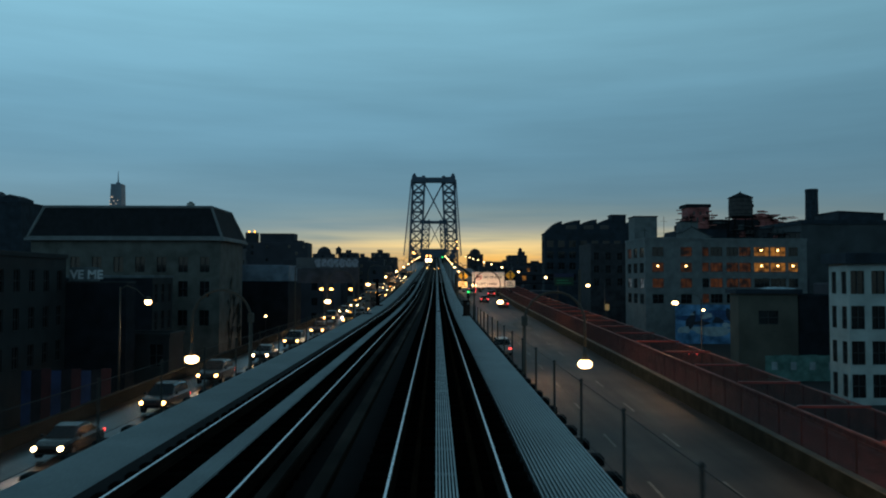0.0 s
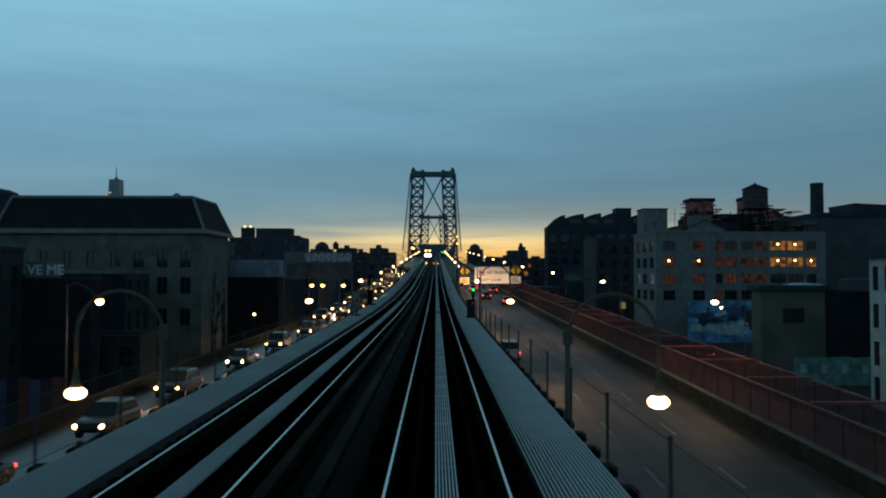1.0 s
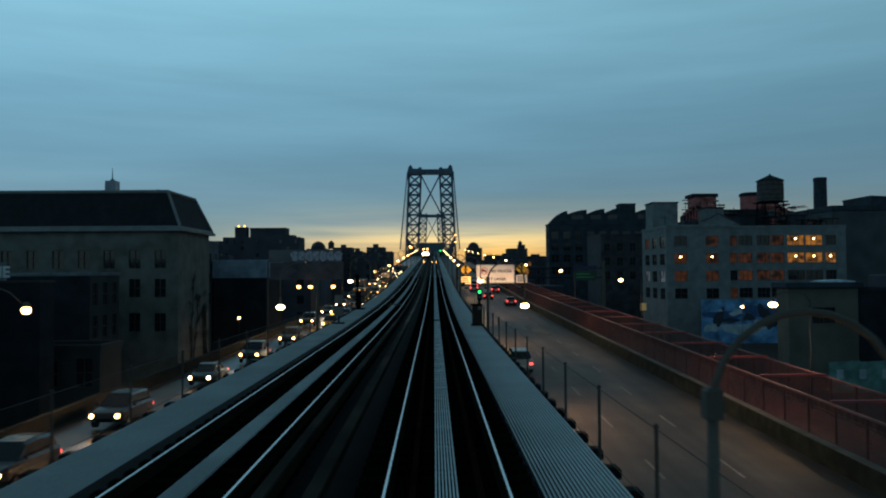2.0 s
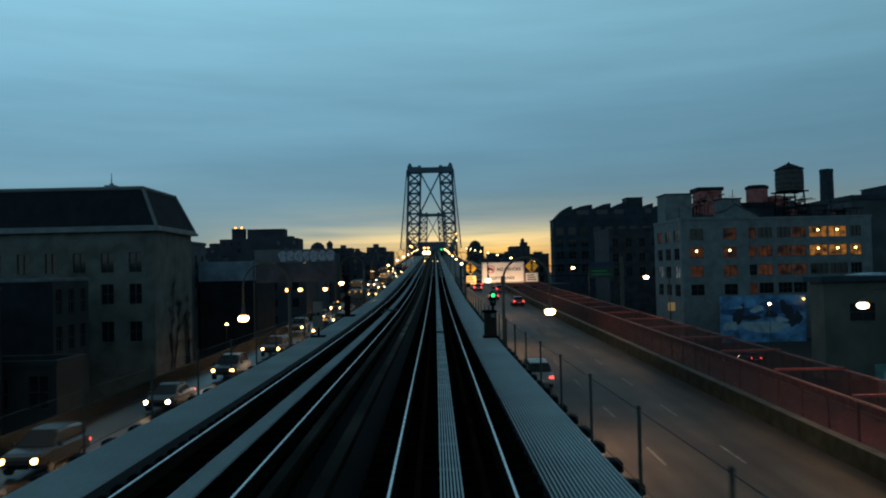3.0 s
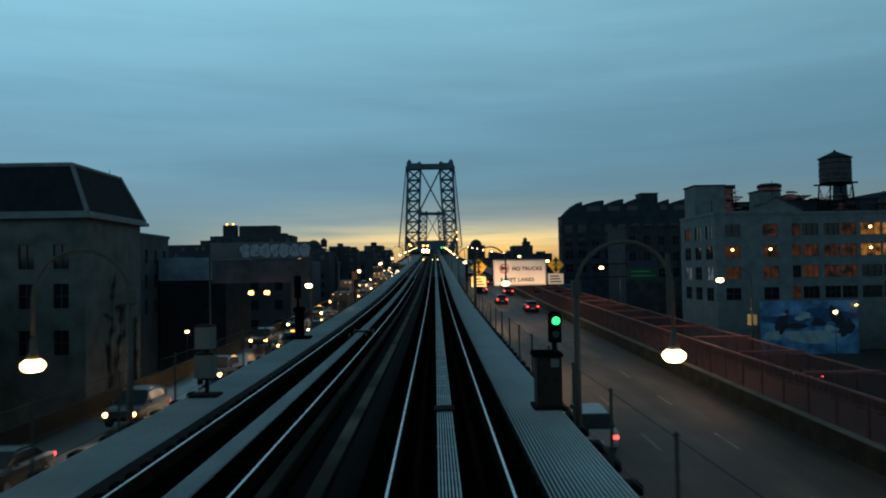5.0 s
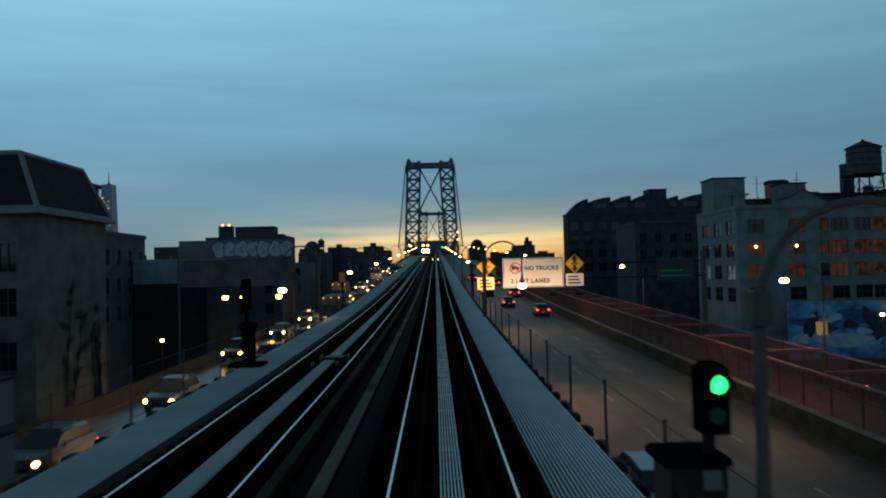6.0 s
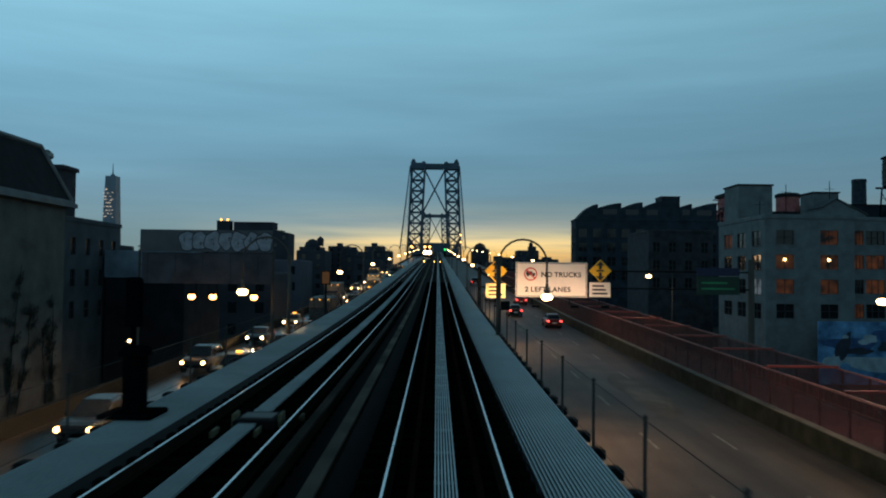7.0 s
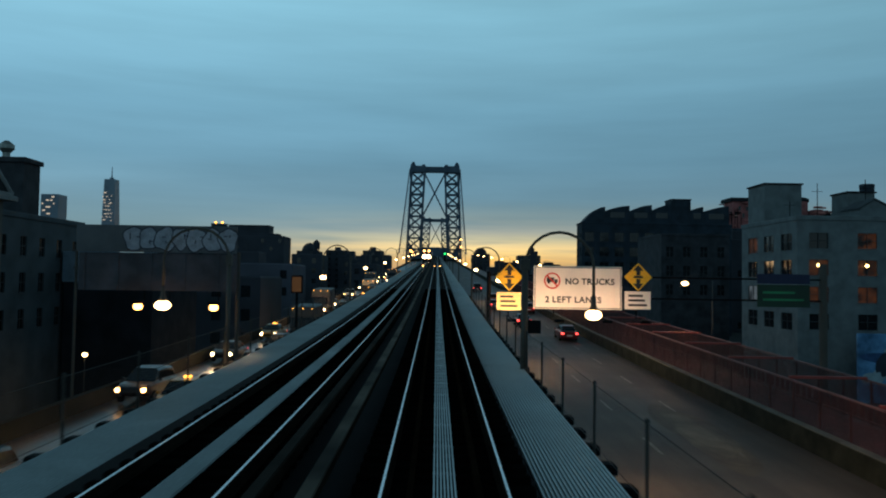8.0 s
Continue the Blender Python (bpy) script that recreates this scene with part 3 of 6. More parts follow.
def lamp_rows():
    first = {}
    for x, turn, y0, label in ((3.05, 0, 26.6, "tall arched grey street lamp beside the viaduct, lit"), (-6.68, 180, 26.8, "tall arched grey street lamp beside the viaduct, lit"),
                               (21.2, 180, 26.0, "slender dark street lamp behind the red footpath, lit")):
        for k in range(12):
            y = y0 + 35.3 * k
            if x < 0:
                y += (0.9, 0.0, 1.2)[k] if k < 3 else 0.6
            xx = x
            if x > 10:
                xx = right_wall(y) + 4.9 if y > 140 else x - 0.3 if k == 3 else x
            elif x > 0 and k >= 2:
                xx = x - 0.37
            m = pose(xx, y, road_z(y), 0, 0, turn)
            build = path_lamp if x > 10 else street_lamp
            if build is street_lamp and x > 0 and k == 2:
                street_lamp("stout arched grey street lamp before the sign gantry, lit", 1.55).matrix_basis = m
            elif build not in first:
                first[build] = build(label)
                first[build].matrix_basis = m
            else:
                copy_thing(first[build], m)["label"] = label
            if k < (4 if x > 10 else 6):
                s = 1 if turn == 0 else -1
                li = bpy.data.lights.new("lamp_light", "SPOT")
                li.energy, li.color, li.shadow_soft_size = LAMP_W * (1.4 if 0 < x < 10 else 0.28 if x > 10 else 3.4), (1.0, 0.60, 0.29), 0.25
                li.spot_size, li.spot_blend = math.radians(156), 0.6
                lo = new("lamp_light", li)
                lo.matrix_basis = look((xx + s * 2.1, y, road_z(y) + 6.2), (xx + s * (4.4 if 0 < x < 10 else 3.0), y, road_z(y)))


def mast_lamp(x, y):
    """A straight post with a long curved arm."""
    z = road_z(y)
    base = thing("street_lamp", x, y, z, "straight grey street lamp with a curved arm, lit", "street lamp")
    Geo().tube([(0, 0, -1.5), (0, 0, 7.6)], 0.10, 10, 0.06).part("post", POSTGREY, base, smooth=True)
    Geo().tube([(0, 0, 7.4), (0.5, 0, 7.7), (1.3, 0, 7.4), (2.0, 0, 6.75)], 0.04, 8).part("arm", POSTGREY, base, smooth=True)
    Geo().lathe(2.25, 0, [(0.28, 6.55), (0.2, 6.7), (0.08, 6.85)], 14).part("cap", POSTGREY, base, smooth=True)
    Geo().lathe(2.25, 0, [(0.05, 6.14), (0.15, 6.17), (0.23, 6.25), (0.265, 6.36), (0.24, 6.48), (0.18, 6.55)], 14).part("globe", LAMPGLOW, base, "glowing warm-white lamp globe", smooth=True)
    li = bpy.data.lights.new("lamp_light", "SPOT")
    li.energy, li.color, li.shadow_soft_size = LAMP_W * 0.3, (1.0, 0.66, 0.36), 0.25
    li.spot_size, li.spot_blend = math.radians(142), 0.4
    new("lamp_light", li).location = (x + 2.25, y, z + 6.1)


def side_street_lamp(x, y, top):
    """A plain pole with a small glowing globe, in the street beside the embankment."""
    z = top - GROUND
    base = thing("street_lamp", x, y, GROUND, "small lit street lamp on a plain dark pole", "street lamp")
    Geo().tube([(0, 0, 0), (0, 0, z - 0.2)], 0.06, 8, 0.035).part("post", DARKPOLE, base, smooth=True)
    Geo().lathe(0, 0, [(0.15, 0), (0.15, 0.4), (0.08, 0.5)], 10).part("foot", DARKPOLE, base)
    Geo().lathe(0, 0, [(0.06, z - 0.2), (0.2, z - 0.12), (0.24, z), (0.16, z + 0.14)], 12).part("globe", LAMPGLOW, base, "glowing warm-white lamp globe", smooth=True)
    Geo().lathe(0, 0, [(0.2, z + 0.14), (0.14, z + 0.22), (0.03, z + 0.27)], 12).part("cap", POSTGREY, base)


LAMP_W = 1900
lamp_rows()
side_street_lamp(47.4, 136.0, 2.1)
side_street_lamp(-32.0, 144.5, 0.5)
mast_lamp(-25.6, 62.4)


# ---- buildings ----
def lay_wall(g, o, u, n, length, z0, z1, holes, depth=0.22):
    """A wall sheet from o along u with openings and their reveals; n points outward."""
    us = sorted({0.0, length, *[h[0] for h in holes], *[h[1] for h in holes]})
    zs = sorted({z0, z1, *[h[2] for h in holes], *[h[3] for h in holes]})
    def P(a, z, d=0.0):
        return (o[0] + u[0] * a - n[0] * d, o[1] + u[1] * a - n[1] * d, z)
    for a, b in zip(us, us[1:]):
        for c, d in zip(zs, zs[1:]):
            m, k = (a + b) / 2, (c + d) / 2
            if any(h[0] < m < h[1] and h[2] < k < h[3] for h in holes):
                continue
            g.face(P(a, c), P(b, c), P(b, d), P(a, d))
    for a, b, c, d, *_ in holes:
        g.face(P(a, c), P(a, c, depth), P(b, c, depth), P(b, c))
        g.face(P(a, d), P(b, d), P(b, d, depth), P(a, d, depth))
        g.face(P(a, c), P(a, d), P(a, d, depth), P(a, c, depth))
        g.face(P(b, c), P(b, c, depth), P(b, d, depth), P(b, d))


FRAME = mat("window_frame", (0.035, 0.036, 0.038), 0.6)


def building(name, x0, x1, y0, y1, z1, material, label, holes=None, category="building", cornice=None, frame_mat=None, z0=GROUND, panes=2):
    """holes: for each face S, W, E a list of openings (a, b, low, high, kind): kind d dark, l lit, m dimly lit, b dim with a bright lamp, w cold white. Heights are above the world's zero."""
    holes = holes or {}
    base = thing(name, x0, y0, z0, label, category)
    w, d, h = x1 - x0, y1 - y0, z1 - z0
    g = Geo()
    faces = {"S": ((0, 0), (1, 0), (0, -1), w), "W": ((0, 0), (0, 1), (-1, 0), d), "E": ((w, 0), (0, 1), (1, 0), d), "N": ((0, d), (1, 0), (0, 1), w)}
    for key, (o, u, n, length) in faces.items():
        hs = [(a, b, lo - z0, hi - z0, k) for a, b, lo, hi, k in holes.get(key, [])]
        lay_wall(g, o, u, n, length, 0, h, hs)
        for a, b, lo, hi, k in hs:
            def Q(s, z, dep):
                return (o[0] + u[0] * s - n[0] * dep, o[1] + u[1] * s - n[1] * dep, z)
            fr = Geo()
            t = 0.07
            gaps_ = []
            for i in range(panes):
                for j in range(2):
                    s0, s1 = a + (b - a) * i / panes, a + (b - a) * (i + 1) / panes
                    q0, q1 = lo + (hi - lo) * j / 2, lo + (hi - lo) * (j + 1) / 2
                    gaps_.append((s0 + t / 2 - a, s1 - t / 2 - a, q0 + t / 2, q1 - t / 2))
            lay_wall(fr, Q(a, 0, 0.08)[:2], u, n, b - a, lo, hi, gaps_, 0.1)
            win = fr.part("window", frame_mat or FRAME, base, weld=True)
            pm = {"d": GLASS, "l": ROOMWALL, "m": ROOMDIM, "b": ROOMDIM, "w": ROOMCOLD}[k]
            Geo().face(Q(a, lo, 0.21), Q(b, lo, 0.21), Q(b, hi, 0.21), Q(a, hi, 0.21)).part("pane", pm, win)
            sill = Geo()
            pts = [Q(s, z, e) for e in (-0.08, 0.05) for z in (lo - 0.12, lo) for s in (a - 0.1, b + 0.1)]
            sill.v += pts
            sill.f += [(0, 1, 3, 2), (4, 6, 7, 5), (0, 4, 5, 1), (2, 3, 7, 6), (0, 2, 6, 4), (1, 5, 7, 3)]
            sill.part("sill", material, win)
            if k in "lb":
                c = Q((a + b) / 2, (lo * 0.35 + hi * 0.65), 0.12)
                bulb = Geo()
                bulb.lathe(c[0], c[1], [(0.05, c[2] - 0.2), (0.2, c[2] - 0.1), (0.24, c[2] + 0.06), (0.1, c[2] + 0.2)], 8)
                bulb.part("ceiling_lamp", ROOMGLOW, win, "bright lamp behind the window")
    g.face((0, 0, h), (w, 0, h), (w, d, h), (0, d, h))
    g.part("wall", material, base)
    para = Geo()
    c = cornice or (0.15, 0.5, material)
    for a, b, e, f in ((-c[0], w + c[0], -c[0], 0.25), (-c[0], w + c[0], d - 0.25, d + c[0]), (-c[0], 0.25, 0.25, d - 0.25), (w - 0.25, w + c[0], 0.25, d - 0.25)):
        para.slab(a, b, e, f, h + 0.003, h + c[1], 0.06)
    para.part("parapet", c[2], base)
    return base


def grid_holes(length, cols, w, zs, h, first=None, step=None, kinds="d"):
    out = []
    step = step or length / cols
    first = first if first is not None else step / 2
    for i in range(cols):
        for z in zs:
            out.append((first + step * i - w / 2, first + step * i + w / 2, z, z + h, kinds))
    return out


CREAM = mat("cream_stucco", (0.118, 0.114, 0.098), 0.9, vary=0.4, size=1.8, tint=(0.078, 0.086, 0.084))
SLATE = mat("dark_slate", (0.016, 0.018, 0.022), 0.85, vary=0.3, size=1.0, spec=0.2)
TRIM = mat("pale_trim", (0.15, 0.165, 0.17), 0.7, vary=0.2)
GREYBRICK = mat("grey_painted_brick", (0.128, 0.144, 0.148), 0.9, vary=0.22, size=1.4)
DARKBRICK = mat("dark_brick", (0.030, 0.031, 0.037), 0.9, vary=0.5, size=1.6)
BLACKBRICK = mat("sooty_brick", (0.015, 0.024, 0.036), 0.9, vary=0.5, size=2.2)
WHITEWALL = mat("white_painted_wall", (0.36, 0.41, 0.40), 0.85, vary=0.2, size=2)
TAN = mat("tan_stucco", (0.085, 0.08, 0.065), 0.9, vary=0.25, size=3)


BLUERENDER = mat("blue_grey_render", (0.055, 0.068, 0.078), 0.9, vary=0.3, size=2.5)
DARKSTUCCO = mat("dim_grey_stucco", (0.022, 0.025, 0.027), 0.9, vary=0.3, size=2)
MIDGREY = mat("weathered_grey_render", (0.044, 0.052, 0.058), 0.9, vary=0.3, size=4)
SOOT = mat("sooty_black_wall", (0.018, 0.022, 0.028), 0.95, vary=0.3, size=2, spec=0.1)
PALEBAND = mat("dull_pale_paint", (0.11, 0.13, 0.14), 0.85, vary=0.3, size=1.2)
BLUEBAND = mat("pale_blue_band", (0.16, 0.22, 0.28), 0.8, vary=0.35, size=2)
MURAL_A = mat("deep_blue_panel", (0.012, 0.03, 0.09), 0.8, vary=0.4)
MURAL_B = mat("deep_red_panel", (0.04, 0.012, 0.016), 0.8, vary=0.4)


def mansard():
    x0, x1, y0, y1, ze, zr = -63.0, -33.7, 119.6, 133.4, 13.4, 18.7
    holes = {"S": [], "E": []}
    for z in (8.5, 4.7, 0.2):
        for i in range(8):
            u = 26.95 - 3.35 * i
            holes["S"].append((u - 0.75, u + 0.75, z, z + 2.4, "d"))
    base = building("mansard_house", x0, x1, y0, y1, ze, CREAM, "four-storey cream stucco house with a dark slate mansard roof", holes, "house", cornice=(0.75, 0.4, TRIM))
    w, d, h = x1 - x0, y1 - y0, ze - GROUND
    a, b = 0.4, 2.6
    lo, hi = h + 0.5, zr - GROUND
    roof = Geo()
    p = [(-a, -a, lo), (w + a, -a, lo), (w + a, d + a, lo), (-a, d + a, lo)]
    q = [(b - 1, 0.7, hi), (w - b + 1, 0.7, hi), (w - b + 1, d - b + 1, hi), (b - 1, d - b + 1, hi)]
    for i in range(4):
        j = (i + 1) % 4
        roof.face(p[i], p[j], q[j], q[i])
    roof.face(*q)
    roof.part("roof", SLATE, base)
    hips = Geo()
    for i in range(4):
        hips.tube([p[i], q[i]], 0.22, 6)
        hips.tube([q[i], q[(i + 1) % 4]], 0.24, 6)
        hips.tube([p[i], p[(i + 1) % 4]], 0.18, 6)
    hips.part("roof_trim", TRIM, base, "pale metal trim along the roof edges")
    chim = Geo()
    for u in (4.0, 9.5, 15.0, 17.5, 22.5):
        chim.slab(u, u + 0.5, 5.5, 6.1, hi - 0.05, hi + 0.55, 0.05)
    chim.part("roof_vents", SLATE, base)
    return base


mansard()
LEAF = mat("dark_ivy_leaves", (0.018, 0.024, 0.014), 0.8, vary=0.4, size=0.6)
STEM = mat("dark_ivy_stem", (0.02, 0.016, 0.013), 0.9)


def ivy():
    """A bare, ragged creeper on the house's end wall: branching stems with sparse clumps of small leaves."""
    base = thing("climbing_plant", -33.62, 124.0, GROUND, "ragged dark creeper clinging to the cream end wall", "creeper")
    r = random.Random(21)
    leaves = Geo()
    tips = [((0.0, 0.6, 0.2), 14.6, 0.2), ((0.0, 1.0, 0.2), 11.6, 0.4), ((0.0, 7.6, 0.2), 11.2, -0.05), ((0.0, 7.0, 0.2), 9.0, -0.2)]
    for (x, y, z), high, lean in tips:
        p = [(0.04, y, z)]
        while p[-1][2] < high:
            q = p[-1]
            p.append((0.04 + r.uniform(0, 0.05), q[1] + lean * 0.6 * r.uniform(-0.4, 1.6), q[2] + r.uniform(0.35, 0.8)))
        Geo().tube(p, 0.06, 5, 0.02).part("stem", STEM, base)
        for q in p[1:]:
            if r.random() < 0.62:
                b = (q[0], q[1] + r.uniform(-1.5, 1.5), q[2] + r.uniform(0.1, 0.9))
                Geo().tube([q, b], 0.025, 4, 0.012).part("branch", STEM, base)
                for k in range(38):
                    t_ = r.random()
                    c = [q[i] + (b[i] - q[i]) * t_ + r.gauss(0, 0.22 if i else 0.02) for i in range(3)]
                    s_ = r.uniform(0.07, 0.16)
                    a = r.uniform(0, 6.28)
                    leaves.face(*[(max(0.02, c[0] + 0.05 + 0.05 * math.sin(a + j)), c[1] + s_ * math.cos(a + 1.57 * j), c[2] + s_ * 1.2 * math.sin(a + 1.57 * j)) for j in range(4)])
    tagged(leaves.part("foliage", LEAF, base), kind="stuff")


ivy()

# far side of the viaduct
building("row_house", -60, -41.2, 60, 85.7, 9.7, DARKSTUCCO, "dim grey three-storey row house with tall windows",
         {"E": grid_holes(25.7, 9, 1.1, (6.2, 2.4, -1.4), 2.2), "S": grid_holes(18.8, 5, 1.1, (6.2, 2.4, -1.4), 2.2)})
party = building("party_wall_house", -52, -34.6, 86, 88.6, 7.0, SOOT, "narrow house with a blank sooty black party wall", cornice=(0.05, 0.2, DARKSTUCCO))
Geo().slab(11.0, 14.3, -0.05, 0.3, 14.02, 15.6, 0.04).part("raised_parapet", PALEBAND, party, "pale parapet with painted letters")
building("row_house", -52, -38.7, 105, 113, 7.6, DARKSTUCCO, "dim row house with a sooty side wall and tall windows",
         {"E": grid_holes(8, 3, 1.2, (4.2, 0.4), 2.6)}, cornice=(0.1, 0.35, PALEBAND))
base = thing("blank_wall_coat", -52, 104.95, GROUND, "sooty black render on a blank side wall", "wall")
Geo().box(0, 13.25, -0.02, 0.0, 2.6, 14.3).part("render", SOOT, base)
shed = building("street_shed", -39, -31.5, 91, 96, 0.6, DARKSTUCCO, "low dim grey street shed with dark doors", {"S": [(0.8, 1.9, -2.9, -0.4, "d"), (2.6, 3.5, -2.9, -0.4, "d"), (5.2, 6.8, -2.9, -0.2, "d")]}, "shed")
base = thing("painted_fence", -33.5, 70, GROUND, "tall street fence with deep blue and red panels", "fence")
for k in range(9):
    Geo().box(0.9 * k - 4, 0.9 * k - 3.15, 0, 0.08, 0, 6.0 + 0.1 * (k % 3)).part("panel", (MURAL_A, SOOT, MURAL_B)[k % 3], base)
building("band_house", -39.2, -29.9, 155, 170, 7.0, SOOT, "low dark house under a broad pale blue parapet", cornice=(0.15, 3.2, BLUEBAND))
building("side_building", -64, -39.7, 139, 160, 13.1, BLUERENDER, "blue-grey rendered tenement behind the mansard house", {"E": grid_holes(21, 6, 1.1, (9.5, 6.0, 2.5), 1.9)})
building("stair_tower", -60, -52, 170, 174, 21.8, DARKBRICK, "tall dark brick stair tower with a rooftop vent", cornice=(0.3, 0.6, DARKBRICK))
church = building("church", -200, -138, 255, 280, 32.5, BLACKBRICK, "dark old church with an uneven stepped roofline")
for u, v, w_, h_ in ((0, 14, 18, 11.5), (20, 28, 15, 9.0), (30, 41, 16, 7.0), (45, 51, 14, 5.0), (54, 60, 12, 3.0)):
    Geo().prism([(u, 39.3), (v, 39.3), (v, 39.3 + h_ * 0.6), ((u + v) / 2, 39.3 + h_), (u, 39.3 + h_ * 0.6)], 2, w_).part("gable", BLACKBRICK, church)

# near side of the red footpath
building("painted_house", 47.5, 66, 88, 92.5, 9.4, WHITEWALL, "white-painted corner house with tall windows under a dark cornice",
         {"S": grid_holes(18.5, 7, 1.6, (5.9, 1.85, -2.2, -6.0), 2.7, first=1.0, step=2.4), "W": grid_holes(4.5, 2, 1.1, (5.9, 1.85, -2.2, -6.0), 2.6)}, "house", cornice=(0.7, 1.25, BLACKBRICK))
building("low_house", 48.1, 57.6, 122, 125.5, 5.3, TAN, "low tan stucco house with a flat dark parapet", {"S": [(3.2, 6.4, 0.4, 2.6, "d")]}, "house", cornice=(0.55, 0.7, BLACKBRICK))

holes = {"S": [], "W": []}
for r, z in enumerate((12.6, 9.0, 5.4, 1.8)):
    for c, u in enumerate((2.9, 9.4)):
        kind = "b" if r == 1 else ("m" if r == 2 or (r == 0 and c == 1) else "d")
        holes["S"].append((u - 1.3, u + 1.3, z + 0.2, z + 2.3, kind))
    for c in range(3):
        u = 3.2 + 5.6 * c
        holes["W"].append((u - 1.7, u + 1.7, z, z + 2.3, "m" if r == 0 and c == 2 else "w" if r == 2 and c != 1 else "d"))
loft = building("loft_building", 47.9, 61.0, 175.5, 194, 16.6, GREYBRICK, "grey four-storey loft building with some windows lit", holes, cornice=(0.12, 0.6, GREYBRICK))
holes = {"S": []}
for r, z in enumerate((12.6, 9.0, 5.4, 1.8)):
    for c, (u, w) in enumerate(((1.0, 1.5), (3.5, 2.8), (7.2, 2.7), (10.15, 2.7), (14.0, 3.5), (17.8, 3.5), (21.3, 2.2))):
        kind = "l" if r in (0, 1) and c >= 4 and not (r == 0 and c == 6) else ("m" if (r, c) in ((1, 0), (1, 1), (2, 2), (2, 3), (2, 1), (3, 0), (0, 3), (1, 2), (1, 3), (0, 0)) else "d")
        holes["S"].append((u - w / 2, u + w / 2, z + 0.3, z + 2.35, kind))
building("loft_wing", 61.02, 85.5, 176.3, 194, 16.5, GREYBRICK, "wide-windowed grey loft wing with lit workrooms", holes, cornice=(0.12, 0.5, GREYBRICK), panes=3)
building("warehouse", 41.2, 84, 292, 300, 24.6, BLACKBRICK, "large dark warehouse with saw-tooth roof lights",
         {"S": grid_holes(42.8, 10, 2.6, (19.6, 15.4, 11.2, 6.9), 2.6), "W": grid_holes(8, 2, 2.0, (19.6, 15.4, 11.2, 6.9), 2.6)})
base = thing("roof_tarp", 52.6, 121.9, 6.0, "pale blue tarpaulin spread over a low roof edge", "tarpaulin")
Geo().prism([(0, 0), (4.6, 0), (4.7, 0.12), (3.1, 0.34), (1.6, 0.30), (-0.1, 0.1)], 0, 3.2).part("sheet", mat("pale_tarpaulin", (0.42, 0.52, 0.58), 0.6, vary=0.25, size=0.8), base)
building("grey_block", 102, 160, 213, 240, 23.0, MIDGREY, "big plain grey block with a sloped dark roof edge", cornice=(0.3, 1.2, BLACKBRICK))
building("dark_annex", 58.2, 66, 123, 134, 4.6, SOOT, "dark annex beside the low tan house")
building("brick_block", 47.5, 62, 236, 255, 18, DARKBRICK, "dark brick block between the lofts", {"S": grid_holes(14.5, 4, 1.6, (13.5, 9.5, 5.5), 2.2)})


# ---- rooftop things ----
WOOD = mat("weathered_tank_wood", (0.055, 0.05, 0.05), 0.9, vary=0.3, size=0.8)
REDSTEEL = mat("red_scaffold_steel", (0.55, 0.19, 0.16), 0.7, vary=0.3)


def water_tank(x, y, z0):
    base = thing("water_tank", x, y, z0, "dark wooden rooftop water tank on steel legs", "water tank")
    Geo().lathe(0, 0, [(2.7, 6.2), (2.75, 8.4), (2.65, 10.7)], 20).part("tank", WOOD, base)
    Geo().lathe(0, 0, [(2.95, 10.65), (2.9, 10.8), (0.25, 12.0), (0.1, 12.3)], 20).part("roof", SLATE, base)
    for z in (6.7, 7.6, 8.6, 9.7):
        Geo().lathe(0, 0, [(2.78, z), (2.8, z + 0.06)], 20).part("hoop", STEELDARK, base)
    Geo().box(-2.9, 2.9, -0.15, 0.15, 5.9, 6.2).box(-0.15, 0.15, -2.9, 2.9, 5.88, 6.18).box(-2.9, 2.9, -2.3, -2.0, 5.9, 6.2).box(-2.9, 2.9, 2.0, 2.3, 5.9, 6.2).part("platform", STEELDARK, base)
    for sx in (-1, 1):
        for sy in (-1, 1):
            Geo().tube([(sx * 2.3, sy * 2.3, 0), (sx * 2.0, sy * 2.0, 5.9)], 0.14, 6).part("leg", STEELDARK, base)
        Geo().tube([(sx * 2.3, -2.3, 0.4), (sx * 2.0, 2.1, 5.4)], 0.05, 4).tube([(sx * 2.3, 2.3, 0.4), (sx * 2.0, -2.1, 5.4)], 0.05, 4).part("brace", STEELDARK, base)
    Geo().tube([(-2.3, -2.3, 0.4), (2.1, -2.0, 5.4)], 0.05, 4).tube([(2.3, -2.3, 0.4), (-2.1, -2.0, 5.4)], 0.05, 4).part("brace", STEELDARK, base)
    Geo().tube([(2.9, -0.3, 3), (2.9, -0.3, 11)], 0.04, 4).tube([(2.9, 0.2, 3), (2.9, 0.2, 11)], 0.04, 4).part("ladder", STEELDARK, base)
    return base


water_tank(73.5, 184.5, 16.5)


def roof_shed(x0, x1, y0, y1, z0, z1, material, label, slope=0.0):
    base = thing("roof_shed", x0, y0, z0, label, "roof shed", "rooftop sheds")
    w, d, h = x1 - x0, y1 - y0, z1 - z0
    Geo().prism([(0, 0), (w, 0), (w, h - slope), (0, h)] if slope >= 0 else [(0, 0), (w, 0), (w, h), (0, h + slope)], 0, d).part("wall", material, base)
    Geo().prism([(-0.2, h), (-0.2, h - 0.02), (w + 0.2, h - slope - 0.02), (w + 0.2, h - slope + 0.2), (-0.2, h + 0.2)] if slope >= 0 else
                [(-0.2, h + slope), (w + 0.2, h), (w + 0.2, h + 0.2), (-0.2, h + slope + 0.2)], -0.2, d + 0.2).part("roof", SLATE, base)
    return base


